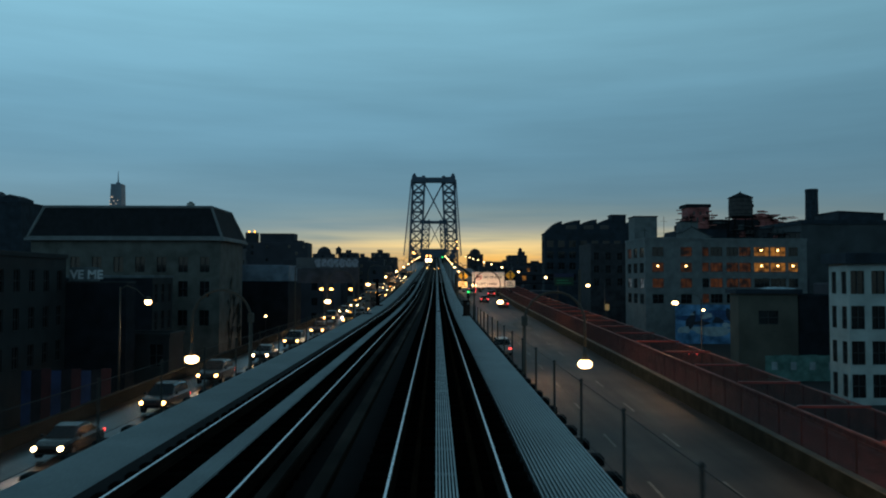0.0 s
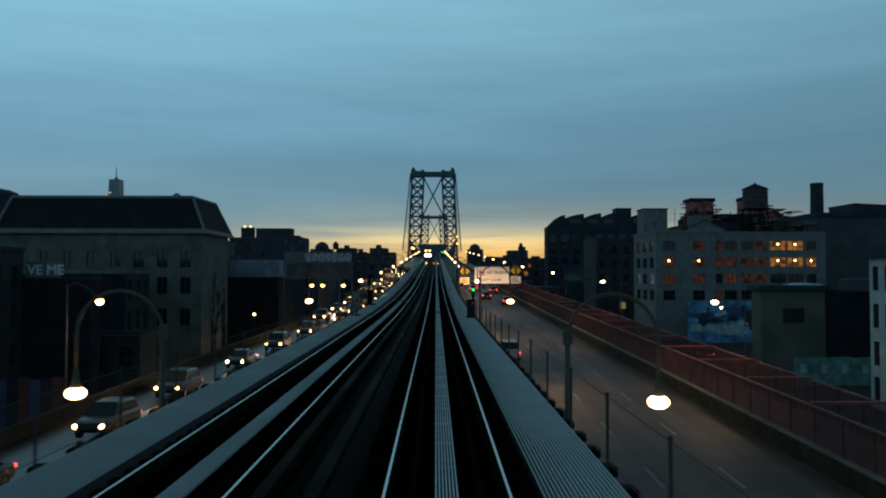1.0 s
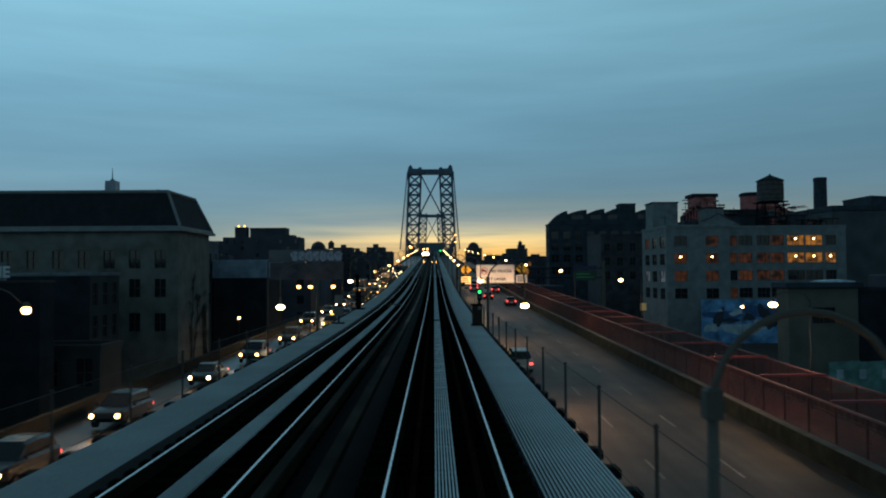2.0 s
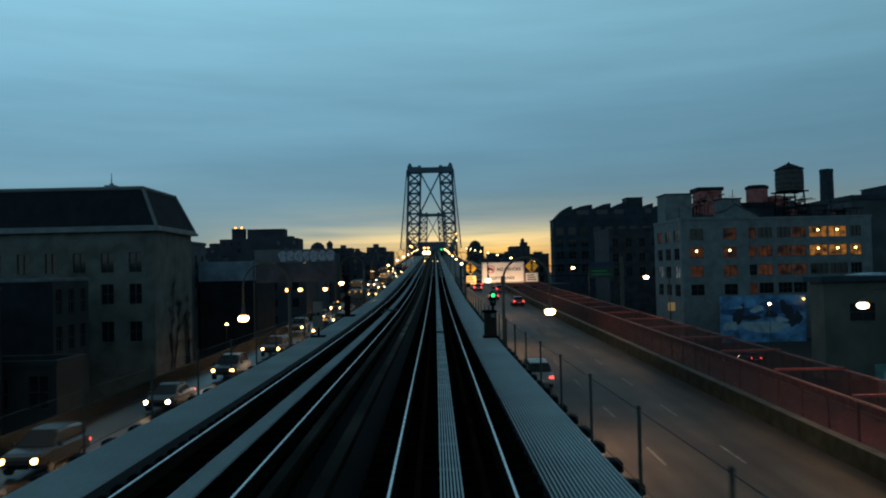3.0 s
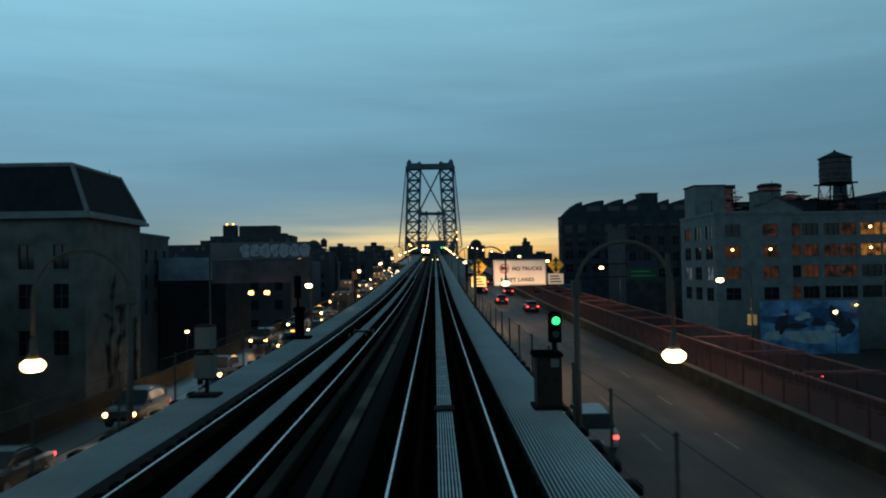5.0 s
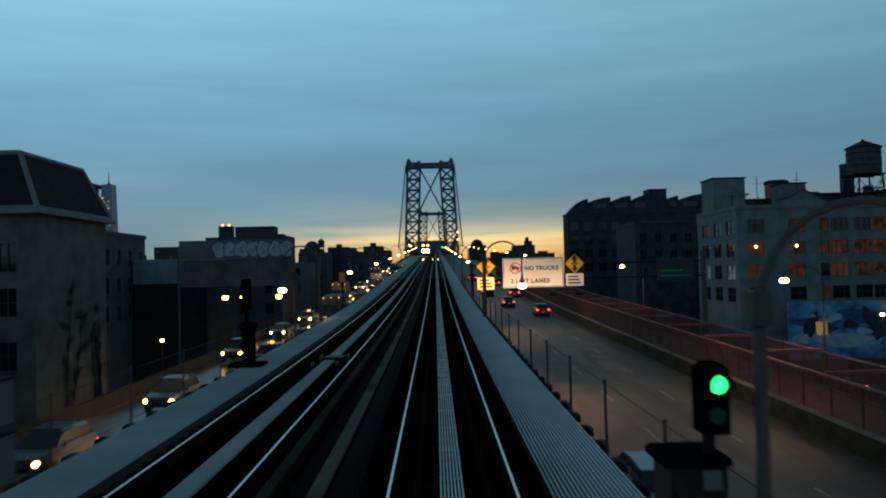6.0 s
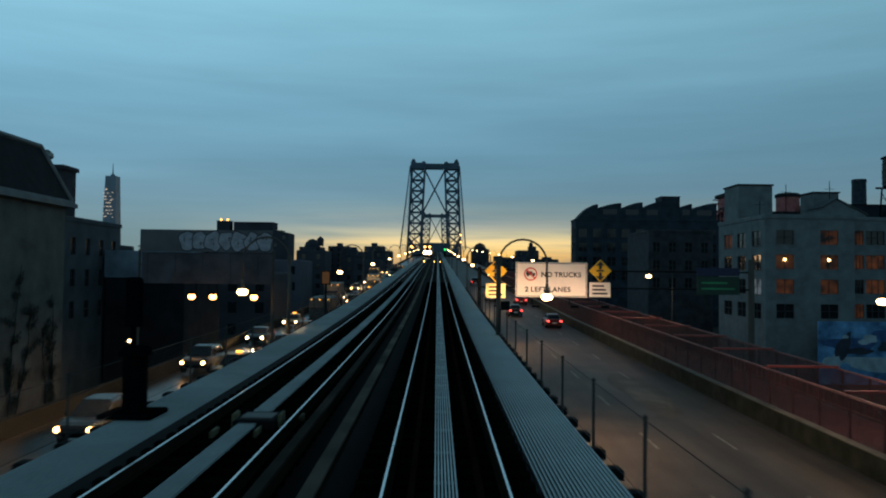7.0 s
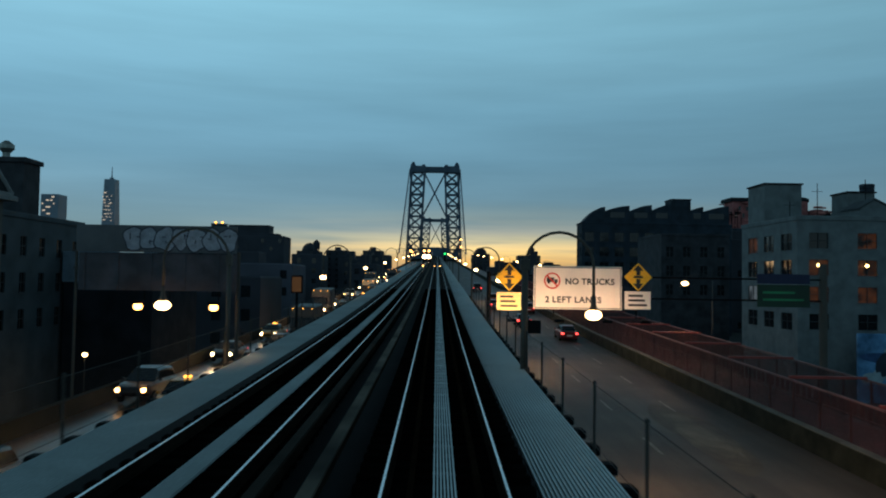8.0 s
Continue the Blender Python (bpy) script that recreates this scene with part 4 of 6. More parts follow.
roof_shed(48.5, 54.0, 187, 193, 16.6, 22.8, GREYBRICK, "grey brick stair shed on the loft roof")
roof_shed(63.0, 78.0, 187.5, 193, 16.5, 19.8, BLACKBRICK, "long dark roof house behind the water tank legs")
roof_shed(59.0, 62.9, 183.5, 188, 16.6, 21.3, GREYBRICK, "pale lift shed with a flat cap on the loft roof")
roof_shed(77.6, 81.0, 184, 190, 16.5, 19.6, DARKBRICK, "low brick shed on the loft roof")
roof_shed(81.5, 84.8, 178, 182, 16.5, 18.4, WOOD, "low dark shed on the loft roof")


def gable_shed(x0, x1, y0, y1, z0, z1, label):
    base = thing("roof_shed", x0, y0, z0, label, "roof shed", "rooftop sheds")
    w, d, h = x1 - x0, y1 - y0, z1 - z0
    Geo().prism([(0, 0), (w, 0), (w, h * 0.25), (w * 0.3, h), (0, h * 0.6)], 0, d).part("wall", GREYBRICK, base)
    Geo().prism([(w * 0.3, h), (w + 0.3, h * 0.25 - 0.1), (w + 0.3, h * 0.25 + 0.12), (w * 0.3, h + 0.22), (-0.2, h * 0.6 + 0.1), (-0.2, h * 0.6 - 0.1)], -0.2, d + 0.2).part("roof", MIDGREY, base)


gable_shed(57.2, 63.6, 177.0, 181.5, 16.6, 19.6, "pale gabled stair shed at the loft roof edge")
TANKRED = mat("faded_red_refinery_brick", (0.42, 0.11, 0.10), 0.85, vary=0.5, size=4, tint=(0.22, 0.08, 0.08))


def refinery():
    """A far industrial works: long dark roofs, a red brick tower, a round tower and stairs of pipes and galleries."""
    base = thing("refinery", 158, 500, GROUND, "far red brick refinery with stepped towers and pipe galleries", "refinery")
    G = -GROUND
    r = random.Random(12)
    Geo().slab(0, 83, 0, 30, 0, 39.5 + G, 0.5).part("wall", BLACKBRICK, base)
    Geo().slab(7, 21, 1, 14, 39.5 + G, 54.6 + G, 0.3).part("tower", TANKRED, base, "faded red brick tower")
    Geo().slab(5.6, 22.0, 0.2, 15, 54.6 + G, 56.8 + G, 0.4).part("tower_cap", SLATE, base)
    for k in range(6):
        Geo().slab(8.3 + 2.1 * k, 9.5 + 2.1 * k, 0.9, 1.05, 45.5 + G + (k % 2) * 4, 48 + G + (k % 2) * 4, 0.1).part("window", GLASS, base)
    Geo().lathe(46.6, 10, [(6.5, 39.5 + G), (6.5, 55.6 + G)], 22).part("round_tower", TANKRED, base, "faded red round tower")
    Geo().lathe(46.6, 10, [(7.1, 55.6 + G), (7.1, 57.2 + G), (5.5, 58.0 + G)], 22).part("tower_cap", SLATE, base)
    Geo().slab(22.1, 55, 2, 20, 39.5 + G, 46.8 + G, 0.4).part("roof_house", SLATE, base)
    Geo().slab(23.5, 34, 0.9, 1.9, 44.0 + G, 45.0 + G, 0.1).part("gallery", MIDGREY, base, "pale covered gallery")
    for k in range(7):
        a = 54 + 4.1 * k
        Geo().slab(a, a + 4.6, 2 + 0.3 * k, 16, 39.5 + G, 51.0 + G - 1.75 * k, 0.3).part("stepped_house", TANKRED, base)
    for k in range(7):
        a = 0.3 + 1.0 * k
        Geo().slab(a, a + 1.3, 1.5, 9, 39.5 + G, 43.0 + G + 1.0 * k, 0.2).part("stepped_house", TANKRED if k % 2 else SLATE, base)
    for k in range(46):
        a = r.uniform(52, 86)
        z = 51.5 - (a - 54) * 0.43 + r.uniform(-5.0, 1.2) + G
        w = r.uniform(2.0, 6.5)
        Geo().slab(a, a + w, r.uniform(-1.6, 0.5), 2.2, z, z + r.uniform(0.35, 1.0), 0.1).part("ledge", (REDSTEEL, TANKRED, STEELDARK)[k % 3], base)
    for k in range(26):
        a = r.uniform(-2, 24)
        z = 44 + r.uniform(0, 10) + G
        Geo().slab(a, a + r.uniform(1.5, 4.5), r.uniform(-1.4, 0.3), 1.2, z, z + r.uniform(0.3, 0.9), 0.1).part("ledge", (REDSTEEL, TANKRED, STEELDARK)[k % 3], base)
    for k in range(34):
        a = r.uniform(0, 80)
        z = 41 + r.uniform(0, 8) + G
        if k % 2:
            Geo().tube([(a, 0.3, z), (a + r.uniform(3, 9), 0.3, z + r.uniform(-1.5, 1.5))], 0.22, 5).part("pipe", REDSTEEL if k % 3 else STEELDARK, base)
        else:
            Geo().tube([(a, 0.5, 38 + G), (a, 0.5, z + 3)], 0.18, 5).part("mast", STEELDARK, base)
    return base


refinery()


def scaffold(x, y, z0, w, h, deep, seed, label):
    """Untidy staging: two rows of uprights, ledgers, braces, planks and stacked boxes."""
    base = thing("roof_scaffold", x, y, z0, label, "scaffold", "rooftop scaffolds")
    r = random.Random(seed)
    n = max(4, int(w / 1.1))
    for row in (0, deep):
        for i in range(n + 1):
            u = w * i / n
            Geo().tube([(u, row, 0), (u, row, h * r.uniform(0.55, 1.0))], 0.06, 5).part("upright", STEELDARK, base)
        for k in range(4):
            z = h * (0.2 + 0.2 * k)
            a = r.uniform(-0.4, w * 0.25)
            Geo().tube([(a, row, z), (w * r.uniform(0.6, 1.1), row, z + r.uniform(-0.25, 0.25))], 0.075, 5).part("ledger", STEELDARK, base)
        for k in range(4):
            a = w * r.random() * 0.7
            Geo().tube([(a, row, h * r.uniform(0.0, 0.3)), (a + r.uniform(0.8, 2.0), row, h * r.uniform(0.6, 0.95))], 0.045, 4).part("brace", STEELDARK, base)
    for k in range(7):
        a, z = w * r.random() * 0.6, h * (0.22 + 0.2 * (k % 4))
        Geo().box(a, a + r.uniform(1.0, w * 0.5), 0.05 + 0.1 * k, deep * 0.5 + 0.1 * k, z + 0.09, z + 0.17).part("plank", WOOD, base)
    for k in range(6):
        a, z = w * r.random() * 0.85, 0.0 if k < 3 else h * (0.22 + 0.2 * (k % 3)) + 0.17
        Geo().slab(a, a + r.uniform(0.5, 1.3), 0.2, deep * 0.7, z, z + r.uniform(0.4, 1.3), 0.05).part("stacked_box", (TANKRED, WOOD, MIDGREY)[k % 3], base)
    return base


scaffold(70.6, 181.5, 16.5, 5.2, 4.4, 2.4, 7, "untidy dark staging below the water tank")
scaffold(77.2, 178.0, 16.5, 6.5, 2.2, 2.0, 9, "low dark staging along the loft roof")

for k, (x, y, z, h) in enumerate(((49.0, 180, 16.6, 3.0), (54.6, 183.5, 16.6, 6.0), (60.6, 181.8, 16.6, 6.4), (68.5, 180, 16.5, 4.6), (79.0, 179, 16.5, 4.2), (84.0, 188, 16.5, 3.5))):
    base = thing("roof_antenna", x, y, z, "thin dark antenna mast on the loft roof", "antenna", "rooftop antennas")
    Geo().tube([(0, 0, 0), (0, 0, h)], 0.06, 5).part("mast", STEELDARK, base)
    Geo().tube([(-0.8, 0, h * 0.8), (0.8, 0, h * 0.8)], 0.04, 4).part("boom", STEELDARK, base)


def roof_light(x0, x1, z0, h0, h1, label):
    """A round-backed saw-tooth roof light."""
    base = thing("roof_shed", x0, 292.8, z0, label, "roof shed", "warehouse roof lights")
    w = x1 - x0
    back = [(w * k / 8, h0 + (h1 - h0) * math.sin(math.pi / 2 * k / 8)) for k in range(9)]
    Geo().prism([(0, 0), (w, 0)] + back[::-1], 0, 6.4).part("shell", BLACKBRICK, base)
    Geo().box(w * 0.2, w * 0.8, -0.05, -0.01, h0 * 0.5, h0 * 0.9).part("roof_glass", GLASS, base)


for x0, x1, h0, h1 in ((41.6, 48.0, 0.5, 5.0), (48.05, 55.0, 3.9, 5.4), (55.05, 61.4, 3.9, 5.7), (61.45, 67.0, 3.9, 6.0), (72.6, 76.2, 4.0, 5.4), (76.25, 83.6, 3.9, 5.7)):
    roof_light(x0, x1, 24.6, h0, h1, "dark round-backed roof light on the warehouse")
roof_shed(67.05, 72.55, 292.8, 299.2, 24.6, 32.0, BLACKBRICK, "tall dark lift shed on the warehouse roof")
base = thing("smokestack", 288, 585, GROUND, "tall dark brick smokestack beyond the lofts", "smokestack")
Geo().lathe(0, 0, [(5.4, 0), (4.55, 80.6), (4.55, 81.1)], 18).part("shaft", BLACKBRICK, base)
Geo().lathe(0, 0, [(4.75, 81.1), (4.75, 83.2), (4.3, 83.5)], 18).part("crown", BLACKBRICK, base)
# roof gable on the grey block, vent on the stair tower
roof_shed(115, 128, 218, 232, 23.0, 27.0, BLACKBRICK, "dark roof hood on the grey block", 0.6)
base = thing("roof_vent", -54.8, 171, 22.2, "round metal vent on the stair tower", "vent")
Geo().lathe(0, 0, [(0.45, 0), (0.45, 0.9)], 12).part("pipe", GALV, base)
Geo().lathe(0, 0, [(0.5, 0.9), (0.95, 1.4), (0.9, 1.9), (0.3, 2.4)], 12).part("cowl", GALV, base)

# ---- walls along the streets ----
MURALBLUE = mat("blue_mural_paint", (0.045, 0.17, 0.36), 0.8, vary=0.6, size=1.8, tint=(0.11, 0.24, 0.38))
MURALPALE = mat("pale_mural_paint", (0.30, 0.38, 0.42), 0.8, vary=0.3)
MURALDARK = mat("dark_mural_paint", (0.02, 0.025, 0.04), 0.8, vary=0.3)
TEAL = mat("teal_painted_hoarding", (0.10, 0.22, 0.20), 0.8, vary=0.4, size=1.2)
base = thing("mural_wall", 53.2, 170.5, GROUND, "street wall with a bold blue painted mural", "wall")
Geo().slab(0, 16, 0, 0.4, 0, 8.7, 0.05).part("wall", MURALBLUE, base)
MURALDEEP = mat("deep_blue_mural_paint", (0.025, 0.07, 0.17), 0.8, vary=0.4, size=0.8)


def painted_patch(cx, cz, rx, rz, lean, seed, material, i):
    """A soft-edged painted shape lying on the wall's face."""
    r = random.Random(seed)
    a1, a2, a3 = (r.uniform(0, 6.28) for _ in range(3))
    pts = []
    for j in range(26):
        t_ = 2 * math.pi * j / 26
        q = 1 + 0.20 * math.sin(2 * t_ + a1) + 0.16 * math.sin(3 * t_ + a2) + 0.10 * math.sin(5 * t_ + a3)
        x, z = rx * q * math.cos(t_), rz * q * math.sin(t_)
        pts.append((cx + x + lean * z, -0.006 - 0.002 * i, cz + z))
    Geo().face(*pts).part("painted_shape", material, base)


for i, (cx, cz, rx, rz, lean, m) in enumerate((
        (4.5, 5.4, 3.4, 1.1, 0.4, MURALDEEP), (11.2, 6.3, 3.2, 1.3, -0.3, MURALDEEP), (8.0, 2.9, 5.6, 0.9, 0.1, MURALPALE), (2.2, 3.3, 1.5, 1.0, 0.2, MURALPALE),
        (3.4, 5.2, 0.9, 1.9, 0.5, MURALDARK), (5.2, 4.6, 2.0, 0.55, 0.9, MURALDARK), (6.9, 6.2, 1.3, 0.6, 0.3, MURALPALE), (9.4, 5.2, 1.0, 0.8, 0.2, MURALDARK),
        (12.6, 5.6, 1.2, 1.9, -0.2, MURALDARK), (14.2, 4.2, 1.0, 1.4, 0.1, MURALDARK), (11.4, 4.1, 1.2, 0.5, 0.4, MURALPALE), (3.7, 6.6, 0.35, 0.3, 0.0, MURALPALE))):
    painted_patch(cx, cz, rx, rz, lean, 40 + i, m, i)
base = thing("wall_lamp", 68.6, 170.45, 1.1, "small lit lamp on an arm on the mural wall", "wall lamp")
Geo().tube([(0, 0, 0.1), (0, -0.5, 0.2)], 0.04, 6).part("arm", STEELDARK, base)
Geo().lathe(0, -0.5, [(0.08, -0.12), (0.22, -0.05), (0.22, 0.08), (0.08, 0.16)], 10).part("globe", SODIUM, base, "glowing warm lens", smooth=True)
base = thing("hoarding", 46.5, 108.5, GROUND, "weathered teal plywood hoarding with pale posters", "hoarding")
for k in range(12):
    Geo().box(1.25 * k, 1.25 * k + 1.22, 0, 0.06, 0, 3.6 + 0.06 * (k % 3)).part("panel", TEAL, base)
for k in range(5):
    Geo().box(0.9 + 2.7 * k, 1.7 + 2.7 * k, -0.015, -0.004, 1.6, 2.7).part("poster", MURALPALE, base)
SAND = mat("dull_ochre_wall", (0.15, 0.14, 0.07), 0.85, vary=0.3)
base = thing("yard_wall", 73.0, 168.0, GROUND, "dull ochre yard wall with dark gates", "wall")
Geo().slab(0, 14, 0, 0.4, 0, 5.6, 0.05).part("wall", SAND, base)
Geo().box(3, 7, -0.03, -0.005, 0, 2.9).part("gate", MURALDARK, base)

# ---- sign gantries ----
SIGNWHITE = mat("white_sign_face", (0.80, 0.74, 0.66), 0.6, vary=0.06, size=1.0, grain=0.03)
SIGNBLACK = mat("black_signal_paint", (0.004, 0.004, 0.005), 0.95, spec=0.0)
SIGNBLK = mat("black_sign_paint", (0.02, 0.02, 0.02), 0.6)
SIGNRED = mat("red_sign_paint", (0.55, 0.03, 0.02), 0.6)
SIGNYEL = mat("yellow_sign_face", (0.85, 0.46, 0.02), 0.6, vary=0.08)
SIGNGREEN = mat("dark_green_sign_face", (0.005, 0.03, 0.013), 0.6)
SIGNBLUE = mat("dark_blue_sign_face", (0.006, 0.01, 0.045), 0.6)


def words(text, size, x, z, y, material, parent, bold=0.0, spread=1.0):
    """Sets each word as a part of its own, side by side."""
    for word in text.split(" "):
        cu = bpy.data.curves.new("word", "FONT")
        cu.body, cu.size, cu.extrude, cu.offset, cu.space_character = word, size, 0.004, bold, spread
        tmp = bpy.data.objects.new("word", cu)
        scene.collection.objects.link(tmp)
        me = bpy.data.meshes.new_from_object(tmp.evaluated_get(bpy.context.evaluated_depsgraph_get()))
        bpy.data.objects.remove(tmp)
        me.materials.clear()
        me.materials.append(material)
        ob = new("lettering", me)
        ob.parent = parent
        ob.matrix_basis = pose(x, y, z, 90, 0, 0)
        x += max(v.co.x for v in me.vertices) + size * 0.3 * spread


words("VE ME", 1.35, 11.15, 14.32, -0.07, mat("white_painted_letters", (0.62, 0.64, 0.66), 0.8, vary=0.15), party, 0.045)


def ring(cx, cz, y, r0, r1, seg=28):
    g = Geo()
    for k in range(seg):
        a, b = 2 * math.pi * k / seg, 2 * math.pi * (k + 1) / seg
        g.face((cx + r0 * math.cos(a), y, cz + r0 * math.sin(a)), (cx + r0 * math.cos(b), y, cz + r0 * math.sin(b)), (cx + r1 * math.cos(b), y, cz + r1 * math.sin(b)), (cx + r1 * math.cos(a), y, cz + r1 * math.sin(a)))
    return g


def sign_gantry():
    y = 116.7
    base = thing("sign_gantry", 0, y, 0, "overhead steel gantry across the road", "gantry")
    Geo().tube([(2.95, 0.5, road_z(y)), (2.95, 0.5, 8.3)], 0.13, 10).part("post", STEELDARK, base, "dark steel post")
    Geo().tube([(21.9, 0.5, road_z(y) - 1.0), (21.9, 0.5, 9.0)], 0.22, 12).part("post", POSTGREY, base, "thick dull steel post")
    for z in (6.9, 8.1):
        Geo().tube([(2.9, 0.45, z), (22.0, 0.45, z)], 0.05, 8).part("beam", STEELDARK, base)
    # the main board
    board = thing("road_sign", 5.42, y, 6.25, "white no-trucks road sign, brightly lit, on the gantry", "road sign", "gantry signs")
    W, H = 4.93, 2.40
    Geo().slab(0, W, 0, 0.08, 0, H, 0.02).part("board", SIGNWHITE, board)
    g = Geo()
    for a, b, c, d in ((0.05, W - 0.05, 0.05, 0.09), (0.05, W - 0.05, H - 0.09, H - 0.05), (0.05, 0.09, 0.09, H - 0.09), (W - 0.09, W - 0.05, 0.09, H - 0.09)):
        g.face((a, -0.006, c), (b, -0.006, c), (b, -0.006, d), (a, -0.006, d))
    g.part("border", SIGNBLK, board)
    ring(1.03, 1.58, -0.008, 0.38, 0.46).part("ring", SIGNRED, board, "red ring")
    t = Geo()
    for a, b, c, d in ((0.72, 1.14, 1.50, 1.76), (1.16, 1.34, 1.50, 1.66), (0.78, 0.90, 1.42, 1.50), (1.18, 1.30, 1.42, 1.50)):
        t.face((a, -0.006, c), (b, -0.006, c), (b, -0.006, d), (a, -0.006, d))
    t.part("truck_mark", SIGNBLK, board)
    Geo().face((0.73, -0.010, 1.84), (0.79, -0.010, 1.90), (1.33, -0.010, 1.32), (1.27, -0.010, 1.26)).part("slash", SIGNRED, board)
    words("NO TRUCKS", 0.47, 1.75, 1.40, -0.006, SIGNBLK, board, 0.014, 1.08)
    words("2 LEFT LANES", 0.47, 0.64, 0.38, -0.006, SIGNBLK, board, 0.014, 1.15)
    # warning diamonds with a plate below each
    for cx, cz, px0, px1, pz0, pz1, label in ((4.05, 8.0, 3.35, 4.72, 6.15, 7.15, "bright yellow diamond warning sign with a plate below"), (11.25, 8.1, 10.5, 11.95, 6.3, 7.3, "yellow diamond warning sign with a pale plate below")):
        d = thing("warning_sign", cx, y - 0.05, pz0, label, "warning sign", "diamond warning signs")
        r = 0.78
        z = cz - pz0
        Geo().prism([(0, z - r), (r, z), (0, z + r), (-r, z)], 0, 0.05).part("diamond", SIGNYEL, d)
        g = Geo()
        for s in (-1, 1):
            g.face((-0.30, -0.006, z + s * 0.36), (0.30, -0.006, z + s * 0.36), (0, -0.006, z + s * 0.70))
            g.face((-0.11, -0.007, z + s * 0.10), (0.11, -0.007, z + s * 0.10), (0.11, -0.007, z + s * 0.36), (-0.11, -0.007, z + s * 0.36))
        g.face((-0.30, -0.006, z - 0.05), (0.30, -0.006, z - 0.05), (0.22, -0.006, z + 0.07), (-0.22, -0.006, z + 0.07))
        g.part("arrow_mark", SIGNBLK, d)
        Geo().box(px0 - cx, px1 - cx, 0, 0.05, 0, pz1 - pz0).part("plate", SIGNWHITE if cx > 6 else mat("pale_yellow_plate", (0.85, 0.60, 0.25), 0.6, vary=0.06), d)
        for k in range(3):
            Geo().box(px0 - cx + 0.2, px1 - cx - 0.2 - 0.12 * k, -0.008, -0.002, 0.18 + 0.26 * k, 0.30 + 0.26 * k).part("plain_bar", SIGNBLK, d)
        Geo().box(-0.06, 0.06, 0.055, 0.16, 0.0, z + 0.3).part("bracket", STEELDARK, d)
    # route board over the footpath
    gb = thing("route_sign", 17.95, y, 6.55, "dark green route sign with a blue header over the footpath", "road sign", "gantry signs")
    Geo().slab(0, 2.95, 0, 0.08, 0, 1.25, 0.02).part("board", SIGNGREEN, gb)
    Geo().slab(0, 2.95, 0, 0.08, 1.30, 1.85, 0.02).part("header", SIGNBLUE, gb)
    for k in range(2):
        Geo().box(0.3, 2.6 - 0.5 * k, -0.01, -0.002, 0.35 + 0.4 * k, 0.47 + 0.4 * k).part("plain_bar", mat("sign_green_light", (0.02, 0.20, 0.075), 0.6), gb)
    # floodlights added below the boards, in place of the train headlights' reflected glare
    for x, w in ((4.05, 58), (6.6, 27), (9.2, 27), (11.25, 6)):
        f = thing("sign_floodlight", x, y, 5.7, "added floodlight on an arm, in place of headlight glare", "floodlight", "sign floodlights")
        Geo().tube([(0, 0.4, 0.9), (0, 0.4, 0.1), (0, -1.5, 0.05)], 0.035, 6).part("arm", STEELDARK, f)
        Geo().slab(-0.25, 0.25, -1.75, -1.45, -0.1, 0.06, 0.03).part("housing", STEELDARK, f)
        li = bpy.data.lights.new("added_sign_light", "AREA")
        li.energy, li.color, li.size = w * SIGN_W, (1.0, 0.60, 0.33), 0.4
        lo = new("added_sign_light", li)
        lo.matrix_basis = look((x, y - 1.6, 5.85), (x, y, 7.9))


SIGN_W = 1.75
sign_gantry()


